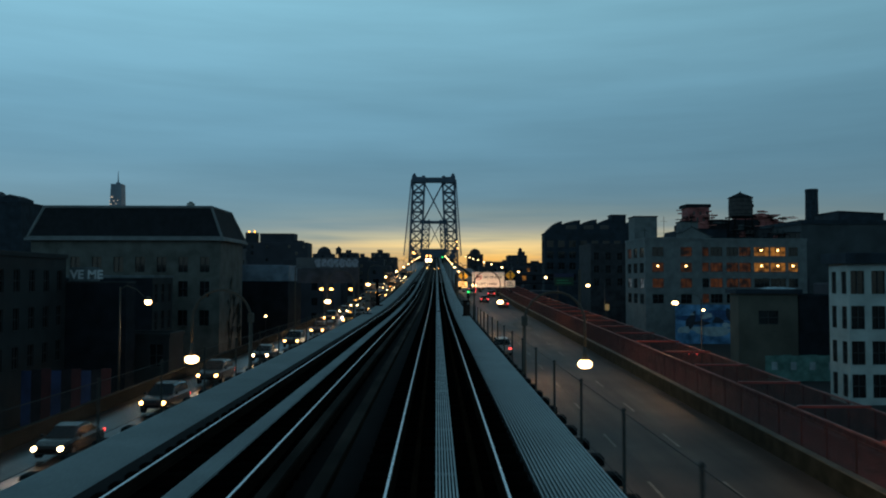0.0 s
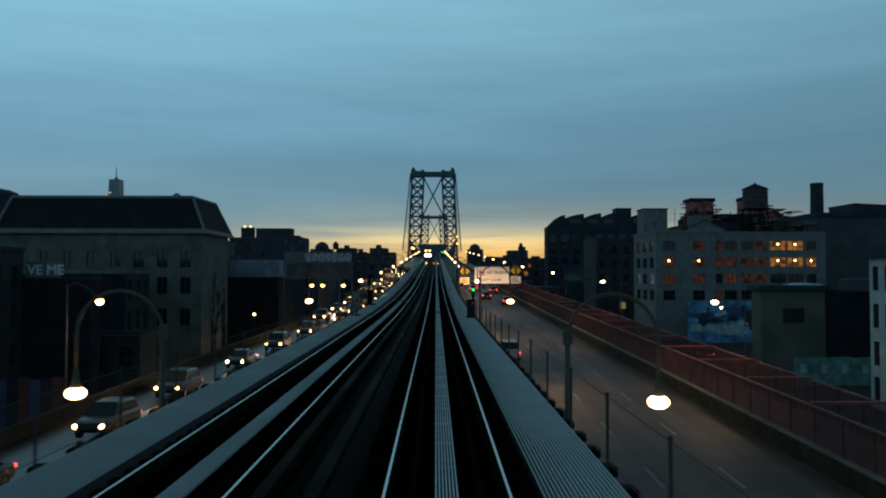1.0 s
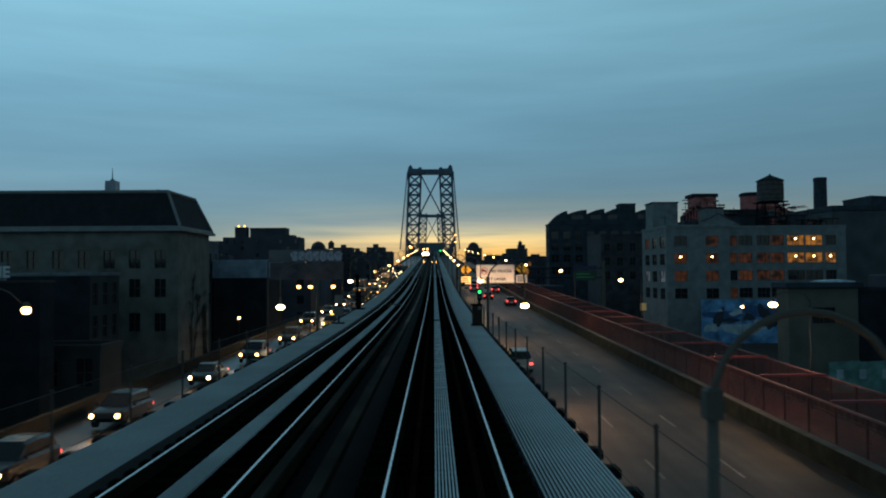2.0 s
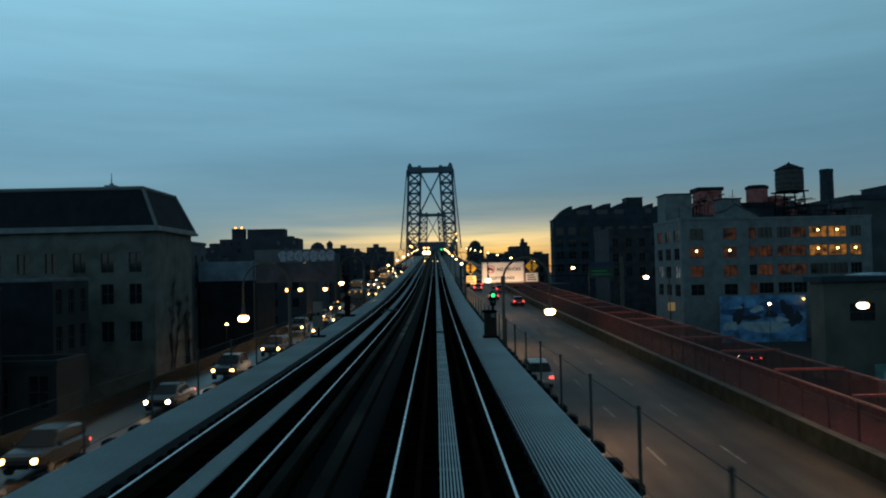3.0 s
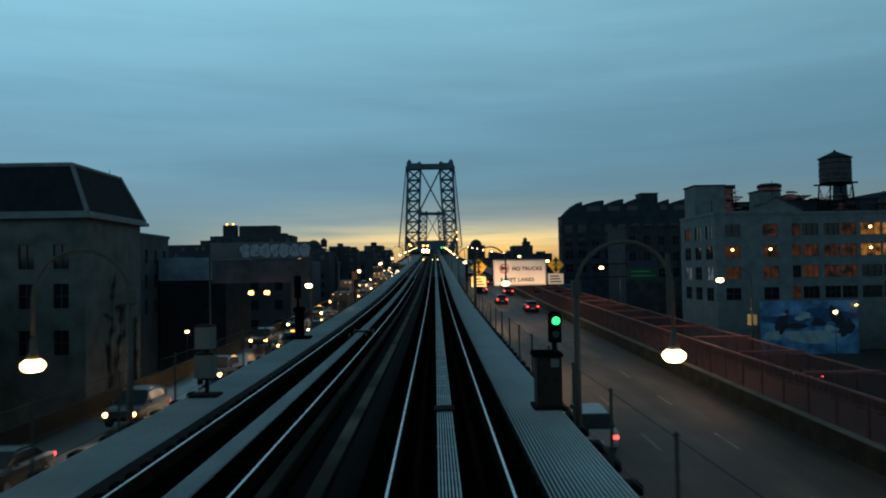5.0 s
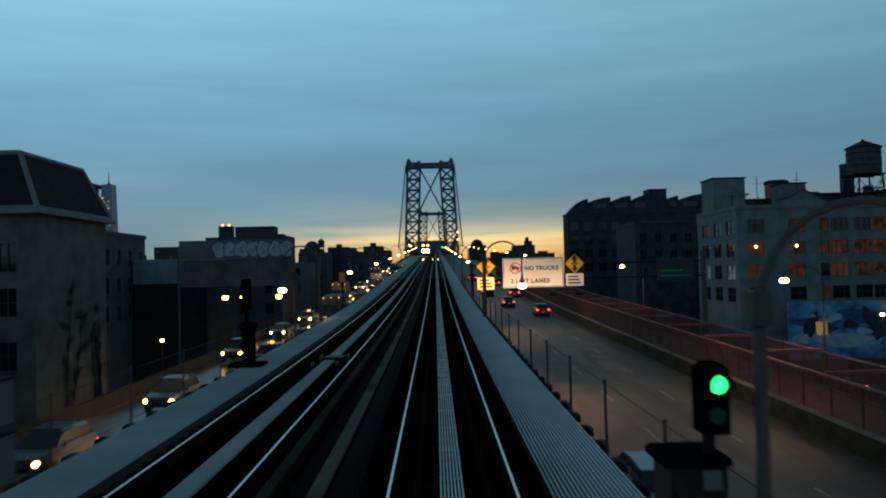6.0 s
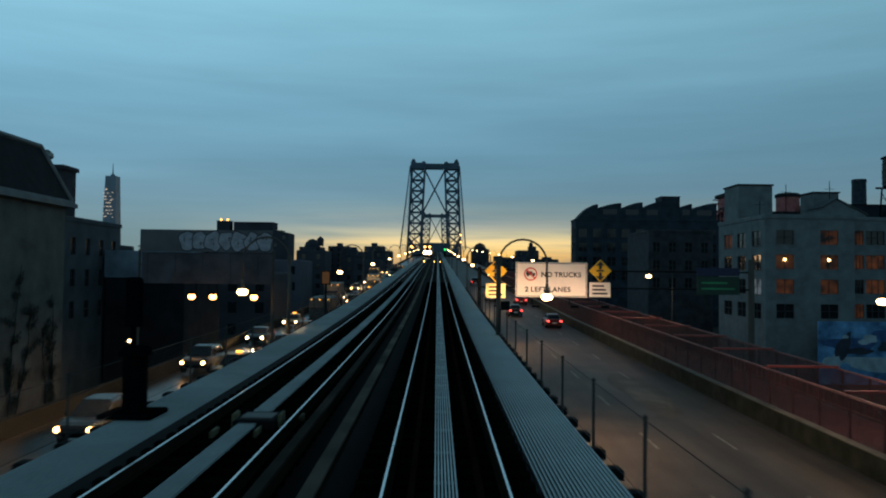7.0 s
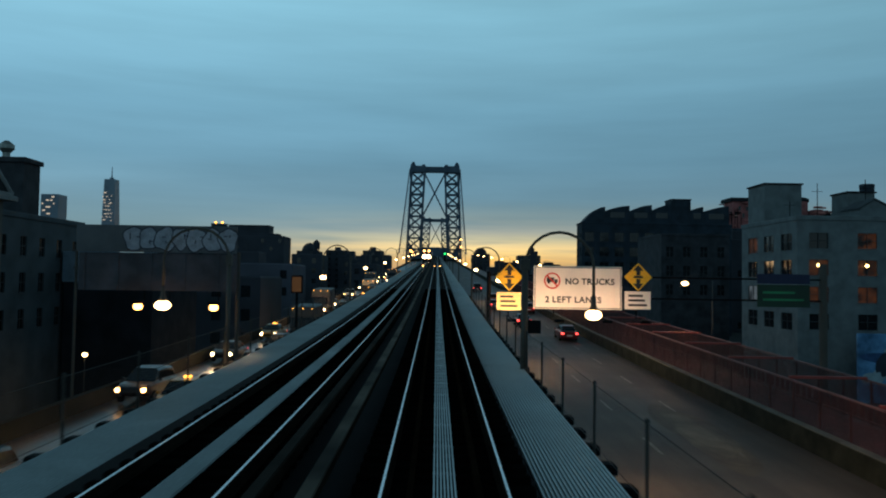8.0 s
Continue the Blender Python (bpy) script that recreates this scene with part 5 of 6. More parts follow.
def oncoming_gantry():
    """The gantry for the other direction: one sees the backs of its boards, sprayed over."""
    y = 121.0
    base = thing("sign_gantry", 0, y, 0, "overhead gantry seen from behind its sign boards", "gantry")
    Geo().tube([(-12.3, 0.5, road_z(y)), (-12.3, 0.5, 9.3)], 0.12, 10).part("post", POSTGREY, base)
    Geo().tube([(-22.3, 0.5, GROUND), (-22.3, 0.5, 9.4)], 0.09, 10).part("post", POSTGREY, base)
    for z in (8.2, 9.6):
        Geo().tube([(-22.4, 0.42, z), (-12.3, 0.42, z)], 0.05, 8).part("beam", POSTGREY, base)
    BACK = mat("weathered_board_back", (0.08, 0.083, 0.09), 0.75, vary=0.25)
    x0, x1, z0, z1 = -22.1, -12.3, 9.2, 10.85
    b = thing("graffitied_sign", x0, y, z0, "grey back of a sign board covered in pale graffiti", "road sign")
    w, h = x1 - x0, z1 - z0
    Geo().slab(0, w, 0, 0.12, 0, h, 0.03).part("board", BACK, b)
    r = random.Random(5)
    PALE = mat("pale_spray_paint", (0.26, 0.27, 0.31), 0.7, vary=0.3, size=0.5)
    DARKLINE = mat("dark_spray_line", (0.02, 0.02, 0.035), 0.7)
    for k in range(7):
        cx, cz = w - 6.3 + 0.96 * k, h * 0.5 + r.uniform(-0.05, 0.05)
        rx, rz = r.uniform(0.50, 0.64), r.uniform(0.62, 0.72)
        for m, s, dy in ((DARKLINE, 1.12, -0.006 - 0.004 * k), (PALE, 1.0, -0.008 - 0.004 * k)):
            pts = []
            for i in range(20):
                a = 2 * math.pi * i / 20
                q = s * (1 + 0.09 * math.sin(3 * a + 2 * k) + 0.07 * math.sin(5 * a + k))
                pts.append((cx + rx * q * math.cos(a), dy, cz + rz * q * math.sin(a)))
            Geo().face(*pts).part("sprayed_letter", m, b)
        for i in range(2):
            u, v = cx + r.uniform(-0.28, 0.2), cz + r.uniform(-0.35, 0.2)
            c, d = (0.07, r.uniform(0.2, 0.4)) if i else (r.uniform(0.2, 0.36), 0.07)
            Geo().face((u, -0.0095 - 0.004 * k, v), (u + c, -0.0095 - 0.004 * k, v + 0.03), (u + c, -0.0095 - 0.004 * k, v + d), (u, -0.0095 - 0.004 * k, v + d)).part("sprayed_line", DARKLINE, b)
    lower = thing("road_sign", -22.0, y + 0.15, 6.85, "dark brown back of a wide road sign on the gantry", "road sign", "gantry signs")
    Geo().slab(0, 9.7, 0, 0.1, 0, 2.3, 0.03).part("board", mat("rusty_sign_back", (0.060, 0.056, 0.066), 0.85, vary=0.4, size=1.5), lower)
    for k in range(5):
        Geo().box(0.3 + 2.05 * k, 0.42 + 2.05 * k, -0.06, -0.005, 0.0, 2.3).part("stiffener", mat("rusty_sign_back", (0.060, 0.056, 0.066)), lower)
    # lamps that light the boards' faces
    for x in (-18.0, -16.45, -13.44):
        f = thing("sign_floodlight", x, y, 5.95, "lit floodlight on an arm below the sign boards", "floodlight", "sign floodlights")
        Geo().tube([(0, 0.4, 2.3), (0, 0.4, 0.3), (0, -0.5, 0.2)], 0.04, 6).part("arm", STEELDARK, f)
        Geo().slab(-0.3, 0.3, -0.8, -0.4, 0.12, 0.3, 0.04).part("housing", STEELDARK, f)
        Geo().lathe(0, -0.6, [(0.1, -0.26), (0.23, -0.20), (0.28, -0.06), (0.22, 0.12)], 12).part("lens", SODIUM, f, "glowing warm lens", smooth=True)


oncoming_gantry()


# ---- signal beside the track ----
BROWN = mat("rusty_brown_cabinet", (0.022, 0.0095, 0.0055), 0.95, vary=0.4, size=0.5)


def signal():
    """A rusty cabinet with an overhanging cap; the lamp head stands on its road side."""
    base = thing("railway_signal", 2.27, 62.2, DECK + rise(62.2), "rusty brown trackside signal cabinet showing a green light", "railway signal")
    Geo().slab(-0.10, 0.44, -0.28, 0.28, -0.40, 0.66, 0.03).part("cabinet", BROWN, base)
    Geo().slab(-0.17, 0.47, -0.34, 0.34, 0.66, 0.76, 0.04).part("cabinet_cap", SIGNBLACK, base, "dark overhanging cap")
    Geo().slab(-0.06, 0.40, -0.298, -0.282, -0.2, 0.56, 0.01).part("cabinet_door", BROWN, base)
    for z in (-0.1, 0.4):
        Geo().tube([(-0.06, -0.30, z - 0.05), (-0.06, -0.30, z + 0.05)], 0.014, 6).part("hinge", STEELDARK, base)
    Geo().slab(-0.18, 0.54, -0.36, 0.36, -0.48, -0.40, 0.02).part("base_plate", STEELDARK, base)
    Geo().tube([(0.32, -0.32, 0.15), (0.32, -0.299, 0.15)], 0.03, 8).part("door_knob", STEELDARK, base)
    Geo().slab(0.20, 0.38, -0.316, -0.299, 0.44, 0.62, 0.01).part("plate", DULLGREY, base, "small pale plate")
    Geo().tube([(0.30, -0.2, 0.76), (0.30, -0.2, 1.2)], 0.06, 8).part("mast", STEELDARK, base)
    Geo().slab(0.18, 0.42, -0.46, -0.12, 0.98, 1.64, 0.06).part("lamp_head", SIGNBLACK, base)
    hood = Geo()
    for r_ in (0.105, 0.112):
        for k in range(14):
            p, q = math.pi * (1.25 * k / 14 - 0.125), math.pi * (1.25 * (k + 1) / 14 - 0.125)
            hood.face(*[(0.30 + r_ * math.cos(t_), y, 1.45 + r_ * math.sin(t_)) for t_, y in ((p, -0.46), (q, -0.46), (q, -0.62), (p, -0.62))])
    hood.part("hood", SIGNBLACK, base)
    Geo().tube([(0.30, -0.46, 1.45), (0.30, -0.485, 1.45), (0.30, -0.50, 1.45)], 0.085, 20).part("lens", GREENGLOW, base, "glowing green lens")
    Geo().tube([(0.30, -0.46, 1.16), (0.30, -0.48, 1.16)], 0.075, 18).part("lens", mat("dim_green_lens", (0.004, 0.03, 0.02), 0.4), base, "unlit lens")
    return base


DULLGREY = mat("dull_grey_enamel", (0.105, 0.108, 0.102), 0.7, vary=0.2)
signal()


def trackside_box(x, y, label, h=1.32, w=0.46):
    base = thing("trackside_box", x, y, DECK, label, "equipment box", "trackside boxes")
    Geo().tube([(0, 0.1, -0.36), (0, 0.1, h - 0.1)], 0.06, 8).part("stand", STEELDARK, base)
    for low, high, k in ((0.04, 0.62, 1.0), (0.76, h, 0.92)):
        case = Geo().slab(-w / 2 * k, w / 2 * k, -0.2, 0.2, low, high, 0.03).part("case", DULLGREY, base)
        Geo().slab(-w / 2 * k + 0.04, w / 2 * k - 0.04, -0.216, -0.202, low + 0.05, high - 0.06, 0.008).part("case_door", DULLGREY, case)
        Geo().slab(-w / 2 * k - 0.02, w / 2 * k + 0.02, -0.22, 0.22, high + 0.002, high + 0.03, 0.01).part("case_lid", STEELDARK, case)
    Geo().slab(-0.35, 0.35, -0.3, 0.3, -0.48, -0.36, 0.03).part("base_plate", STEELDARK, base)
    return base


trackside_box(-5.78, 64.6, "pale grey twin equipment box on a stand")


def signal_back():
    y = 79.4
    base = thing("railway_signal", -6.05, y, DECK + rise(y), "dark trackside signal seen from behind", "railway signal")
    Geo().slab(-0.55, 0.5, -0.5, 0.5, -0.48, -0.38, 0.03).part("base_plate", SIGNBLACK, base)
    Geo().slab(-0.18, 0.18, -0.2, 0.2, -0.38, 0.72, 0.04).part("cabinet", SIGNBLACK, base)
    Geo().slab(-0.24, 0.24, -0.24, 0.24, 0.72, 0.92, 0.08).part("cabinet_cap", SIGNBLACK, base)
    Geo().tube([(-0.06, 0, 0.9), (-0.06, 0, 1.4)], 0.06, 8).part("mast", SIGNBLACK, base)
    Geo().slab(-0.19, 0.07, -0.12, 0.14, 1.3, 2.3, 0.05).part("lamp_head", SIGNBLACK, base)


signal_back()
# a short gap plate in the far track
CLAMP = mat("ochre_painted_clamp", (0.10, 0.09, 0.045), 0.8, vary=0.3, size=0.2)
base = thing("rail_joint_box", -2.95, 76.8, DECK + rise(76.8), "low dark expansion joint with ochre clamps between the far rails", "rail joint")
Geo().slab(-0.34, 0.34, -0.42, 0.42, -0.1, 0.06, 0.03).part("housing", STEELDARK, base)
Geo().slab(-0.26, 0.26, -0.22, 0.22, 0.06, 0.075, 0.01).part("cover", DULLGREY, base)
for s_, x, y, h in ((0, -0.38, -0.05, 0.13), (1, 0.38, -0.05, 0.13), (2, -0.52, -0.80, 0.0), (3, 0.14, -0.72, 0.0), (4, 0.62, 0.5, 0.0)):
    Geo().slab(x - 0.028, x + 0.028, y - 0.17, y + 0.17, -0.12, h, 0.02).part("clamp", CLAMP, base, "ochre clamp")

AMBERBOX = mat("lit_amber_panel", (1.0, 0.42, 0.10), emit=0.05)
base = thing("lit_sign_box", -7.1, 113, road_z(113), "small amber-lit sign box on a dark post", "sign box")
Geo().tube([(0, 0, 0), (0, 0, 6.2)], 0.07, 8).part("post", STEELDARK, base)
Geo().slab(-0.28, 0.28, -0.1, 0.12, 6.2, 7.1, 0.04).part("case", STEELDARK, base)
Geo().box(-0.23, 0.23, -0.12, -0.102, 6.27, 7.02).part("panel", AMBERBOX, base, "glowing amber panel")
base = thing("post_sign", 2.68, 97.2, 0, "small dark sign plate clamped to a lamp post", "sign")
Geo().box(0.11, 0.50, -0.03, 0.0, 6.18, 6.58).part("plate", STEELDARK, base)
Geo().box(-0.14, 0.16, 0.005, 0.04, 6.34, 6.40).part("clamp", STEELDARK, base)
base = thing("post_sign", 21.75, 97.9, road_z(98), "pale yellow plate sign on a lamp post", "sign")
Geo().tube([(0, 0.1, 0.5), (0, 0.1, 4.2)], 0.05, 8).part("post", POSTGREY, base)
Geo().slab(-0.32, 0.32, 0, 0.04, 3.25, 4.0, 0.02).part("plate", mat("dull_yellow_plate", (0.55, 0.42, 0.20), 0.7, vary=0.1), base)
base = thing("roof_shed_lamp", -116, 475, 35.7, "bright lamp on a far roof shed", "lamp", "far roof lamps")
Geo().lathe(0, 0, [(0.25, 0), (0.6, 0.3), (0.6, 0.8), (0.25, 1.1)], 10).part("globe", AMBERGLOW, base)
Geo().tube([(0, 0, -0.2), (0, 0, 0.1)], 0.25, 8).part("stem", STEELDARK, base)
copy_thing(base, pose(-112.5, 475, 35.7))


# ---- traffic ----
TYRE = mat("tyre_rubber", (0.012, 0.012, 0.012), 0.9, spec=0.2)
RIM = mat("wheel_rim", (0.12, 0.12, 0.125), 0.45, 0.6)


def paint(name, rgb):
    return mat("car_paint_" + name, rgb, 0.3, 0.2, vary=0.06, grain=0.02, bump=0.0)


PAINTS = {"dark": paint("dark", (0.010, 0.011, 0.013)), "silver": paint("silver", (0.13, 0.135, 0.14)), "white": paint("white", (0.40, 0.41, 0.41)),
          "red": paint("red", (0.20, 0.02, 0.02)), "taxi": paint("taxi", (0.34, 0.19, 0.02)), "blue": paint("blue", (0.03, 0.05, 0.10))}


def loft(g, sections):
    """Joins like-sized rings of points and closes both ends."""
    n, k = len(g.v), len(sections[0])
    for s in sections:
        g.v += s
    for i in range(len(sections) - 1):
        for j in range(k):
            a, b = n + i * k + j, n + i * k + (j + 1) % k
            g.f.append((a, b, b + k, a + k))
    g.f.append(tuple(n + j for j in reversed(range(k))))
    g.f.append(tuple(n + (len(sections) - 1) * k + j for j in range(k)))
    return g


def ring_at(y, w, z0, z1, r=0.12):
    return [(-w + r, y, z0), (w - r, y, z0), (w, y, z0 + r), (w, y, z1 - r), (w - r, y, z1), (-w + r, y, z1), (-w, y, z1 - r), (-w, y, z0 + r)]


def car(color, kind, label):
    """A car facing +y, its origin on the road below its middle."""
    base = thing("van" if kind == "van" else "car", 0, 0, 0, label, "van" if kind == "van" else "car", "road traffic")
    m = PAINTS[color]
    if kind == "sedan":
        L_, belt, roof, w = 4.6, 0.95, 1.45, 0.90
        body = [(-2.30, .74, .42, .84), (-2.15, .86, .30, .98), (-1.3, .90, .25, 1.00), (0.0, .90, .24, .97), (0.9, .90, .25, .96), (1.7, .87, .28, .88), (2.2, .80, .32, .74), (2.32, .66, .40, .64)]
        cab = [(-1.65, .70, .93, 1.00), (-1.0, .64, .93, 1.42), (-0.2, .63, .93, 1.47), (0.45, .64, .93, 1.40), (1.15, .72, .93, .98)]
    elif kind == "suv":
        L_, belt, roof, w = 4.8, 1.10, 1.75, 0.95
        body = [(-2.38, .80, .48, 1.08), (-2.25, .92, .36, 1.14), (-1.2, .95, .32, 1.14), (0.4, .95, .32, 1.12), (1.2, .94, .34, 1.08), (1.95, .90, .36, 1.00), (2.3, .84, .42, .90), (2.42, .70, .48, .78)]
        cab = [(-2.2, .76, 1.09, 1.30), (-1.9, .72, 1.09, 1.70), (-0.6, .71, 1.09, 1.77), (0.35, .72, 1.09, 1.70), (1.10, .80, 1.09, 1.12)]
    else:
        L_, belt, roof, w = 5.4, 1.25, 2.15, 1.0
        body = [(-2.70, .94, .45, 2.10), (-2.6, .99, .36, 2.18), (0.6, .99, .36, 2.18), (1.2, .98, .36, 1.95), (1.9, .95, .38, 1.20), (2.5, .90, .42, 1.02), (2.7, .76, .50, .90)]
        cab = [(1.18, .90, 1.24, 1.88), (1.30, .88, 1.24, 1.84), (1.82, .86, 1.24, 1.30)]
    loft(Geo(), [ring_at(y, hw, a, b) for y, hw, a, b in body]).part("body", m, base)
    loft(Geo(), [ring_at(y, hw, a, max(b, a + 0.02), min(0.12, (max(b, a + 0.02) - a) / 2.5)) for y, hw, a, b in cab]).part("glazing", GLASS, base, "dark glazing")
    if kind != "van":
        y0, y1 = cab[1][0] + 0.08, cab[-2][0] - 0.05
        top = max(c[3] for c in cab)
        loft(Geo(), [ring_at(y0, .60, cab[1][3] - 0.03, cab[1][3] + 0.03, 0.02), ring_at((y0 + y1) / 2, .61, top - 0.03, top + 0.035, 0.02), ring_at(y1, .60, cab[-2][3] - 0.03, cab[-2][3] + 0.03, 0.02)]).part("roof", m, base)
    for s in (-1, 1):
        for y in (-L_ * 0.29, L_ * 0.31):
            wh = Geo().tube([(s * (w - 0.20), y, 0.33), (s * (w + 0.005), y, 0.33)], 0.33, 16).part("wheel", TYRE, base)
            Geo().tube([(s * (w - 0.02), y, 0.33), (s * (w + 0.015), y, 0.33)], 0.20, 12).part("rim", RIM, wh)
        yf, zf, hwf = body[-2][0], (body[-2][2] + body[-2][3]) / 2 + 0.08, body[-2][1]
        Geo().tube([(s * (hwf - 0.16), yf - 0.1, zf), (s * (hwf - 0.16), body[-1][0] + 0.01, zf), (s * (hwf - 0.16), body[-1][0] + 0.03, zf)], 0.125, 14).part("headlight", HEADWARM if kind == "suv" else HEADGLOW, base, "lit headlight")
        yb = body[0][0]
        Geo().slab(s * (body[1][1] - 0.16) - 0.14, s * (body[1][1] - 0.16) + 0.14, yb - 0.015, yb + 0.12, 0.74 if kind != "van" else 0.95, 0.90 if kind != "van" else 1.2, 0.02).part("tail_light", TAILGLOW, base, "lit red tail light")
        Geo().slab(s * (w + 0.07) - 0.08, s * (w + 0.07) + 0.08, cab[-1][0] - 0.35, cab[-1][0] - 0.2, belt, belt + 0.14, 0.02).part("mirror", m, base)
    Geo().box(-0.26, 0.26, body[0][0] - 0.02, body[0][0], 0.55, 0.67).part("number_plate", SIGNWHITE, base)
    Geo().slab(-0.45, 0.45, body[-1][0] - 0.02, body[-1][0] + 0.02, 0.42, 0.60, 0.02).part("grille", SIGNBLACK, base)
    if color == "taxi":
        Geo().slab(-0.2, 0.2, -0.58, -0.46, max(c[3] for c in cab) + 0.03, max(c[3] for c in cab) + 0.14, 0.03).part("roof_sign", AMBERGLOW, base, "lit amber roof sign")
    return base


STOCK = {}


def park(color, kind, x, y, turn, label):
    slope = math.degrees(math.atan2(road_z(y + 2) - road_z(y - 2), 4))
    z = road_z(y)
    m = pose(x, y, z + 0.005, slope if turn == 0 else -slope, 0, 0) @ pose(0, 0, 0, 0, 0, turn)
    if (color, kind) not in STOCK:
        STOCK[color, kind] = car(color, kind, label)
        STOCK[color, kind].matrix_basis = m
        return
    copy_thing(STOCK[color, kind], m)["label"] = label


def lane_shift(y, off):
    """The middle of a lane: three lanes share the road where it has narrowed, wider spaced ones before."""
    if y < 110:
        return left_wall(y) + 3.0 + off
    lane = 0 if off < 2 else 1 if off < 6 else 2
    return left_wall(y) + (-7.5 - left_wall(y)) * (lane + 0.5) / 3


for color, kind, off, y in (("dark", "sedan", 0.4, 40), ("dark", "suv", 0.8, 51), ("dark", "suv", 0.3, 62), ("dark", "sedan", 0.5, 75), ("dark", "suv", 0.6, 86), ("dark", "suv", 0.7, 98),
                            ("dark", "suv", 1.2, 117), ("dark", "sedan", 0.8, 133), ("taxi", "sedan", 0.9, 148), ("dark", "suv", 0.9, 165), ("silver", "sedan", 0.9, 186), ("white", "suv", 0.9, 207), ("dark", "sedan", 0.9, 232),
                            ("taxi", "suv", 4.3, 101), ("taxi", "suv", 4.2, 113), ("dark", "sedan", 4.3, 127), ("dark", "suv", 4.4, 136), ("blue", "sedan", 4.4, 158), ("dark", "suv", 4.4, 176), ("taxi", "sedan", 4.4, 199), ("dark", "sedan", 4.4, 221), ("silver", "sedan", 4.4, 250),
                            ("dark", "sedan", 7.6, 170), ("dark", "suv", 7.6, 197), ("silver", "sedan", 7.6, 217), ("dark", "sedan", 7.6, 240), ("dark", "sedan", 7.6, 273), ("dark", "suv", 4.4, 292), ("silver", "sedan", 0.9, 262), ("dark", "suv", 0.9, 285), ("dark", "sedan", 0.9, 312), ("taxi", "sedan", 7.6, 152), ("dark", "suv", 7.6, 205), ("dark", "sedan", 7.6, 229), ("silver", "suv", 7.6, 255), ("dark", "sedan", 7.6, 284), ("taxi", "sedan", 7.6, 300), ("silver", "sedan", 4.4, 236), ("dark", "sedan", 4.4, 270), ("dark", "suv", 4.4, 308), ("taxi", "suv", 7.6, 322), ("dark", "sedan", 4.4, 328), ("silver", "sedan", 7.6, 340)):
    tone = {"dark": "black", "silver": "silver-grey", "white": "white", "taxi": "yellow", "blue": "dark blue"}[color]
    park(color, kind, lane_shift(y, off), y, 180, tone + (" taxi" if color == "taxi" else " " + kind) + " coming on with its headlights lit")
for off, y in ((0.4, 40), (0.3, 62), (0.6, 86), (4.3, 101), (0.8, 133)):
    beam_ = bpy.data.lights.new("headlight_beam", "SPOT")
    beam_.energy, beam_.color, beam_.shadow_soft_size = 2600, (1.0, 0.80, 0.58), 0.12
    beam_.spot_size, beam_.spot_blend = math.radians(46), 0.7
    x = lane_shift(y, off)
    new("headlight_beam", beam_).matrix_basis = look((x, y - 2.55, road_z(y) + 0.75), (x, y - 14, road_z(y - 14) + 0.1))
for color, kind, x, y in (("white", "suv", 6.7, 80), ("red", "sedan", 13.2, 152), ("dark", "sedan", 10.2, 165), ("red", "sedan", 13.0, 184), ("red", "suv", 9.4, 201), ("silver", "sedan", 8.8, 190), ("dark", "sedan", 12.2, 214), ("dark", "suv", 8.6, 238)):
    tone = {"dark": "black", "silver": "silver-grey", "white": "white", "red": "dark red"}[color]
    park(color, kind, x, y, 0, tone + " " + kind + " driving away, its tail lights lit")


def box_truck(x, y, label):
    """A delivery truck facing the camera's way back, with a lit row of marker lamps."""
    slope = math.degrees(math.atan2(road_z(y + 2) - road_z(y - 2), 4))
    base = thing("box_truck", 0, 0, 0, label, "truck", "delivery trucks")
    base.matrix_basis = pose(x, y, road_z(y) + 0.005, slope, 0, 0)
    Geo().slab(-1.15, 1.15, -0.6, 4.6, 0.95, 3.35, 0.08).part("cargo_box", mat("truck_box_panel", (0.075, 0.075, 0.075), 0.6, vary=0.2), base, "dull grey cargo box")
    loft(Geo(), [ring_at(-2.4, 0.92, 0.45, 1.15), ring_at(-2.2, 1.0, 0.4, 1.35), ring_at(-1.7, 1.02, 0.4, 1.5), ring_at(-1.2, 1.0, 0.4, 2.35), ring_at(-0.65, 1.0, 0.4, 2.4)]).part("cab", PAINTS["dark"], base)
    Geo().face((-0.86, -1.72, 1.53), (0.86, -1.72, 1.53), (0.8, -1.27, 2.27), (-0.8, -1.27, 2.27)).part("windscreen", GLASS, base)
    Geo().box(-0.5, 0.5, -0.6, 4.4, 0.45, 0.94).part("chassis", STEELDARK, base)
    for s in (-1, 1):
        for yy in (-1.6, 3.4):
            Geo().tube([(s * 0.75, yy, 0.42), (s * 1.03, yy, 0.42)], 0.42, 14).part("wheel", TYRE, base)
        Geo().slab(s * 0.72 - 0.16, s * 0.72 + 0.16, -2.43, -2.3, 0.75, 0.98, 0.03).part("headlight", HEADGLOW, base, "lit headlight")
        Geo().slab(s * 0.9 - 0.08, s * 0.9 + 0.08, -2.3, -2.22, 0.55, 0.68, 0.02).part("turn_lamp", SODIUM, base, "lit amber lamp")
    for k in range(3):
        Geo().slab(-0.9 + 0.9 * k - 0.05, -0.9 + 0.9 * k + 0.05, -0.68, -0.6, 3.14, 3.22, 0.02).part("marker_lamp", AMBERGLOW, base, "lit amber marker lamp")
    return base


for off, y in ((4.4, 146), (0.9, 176), (7.4, 187), (4.4, 209), (0.9, 246), (7.6, 263), (4.4, 281)):
    box_truck(lane_shift(y, off), y, "delivery truck with a dull grey cargo box, its headlights lit")


# a car waiting in the side street, its tail lights towards the viaduct
side = car("blue", "sedan", "dark blue sedan waiting in the side street, tail lights lit")
side.matrix_basis = pose(46.6, 141.6, GROUND + 0.005)
STOCK["blue", "sedan"] = STOCK.get(("blue", "sedan"), side)


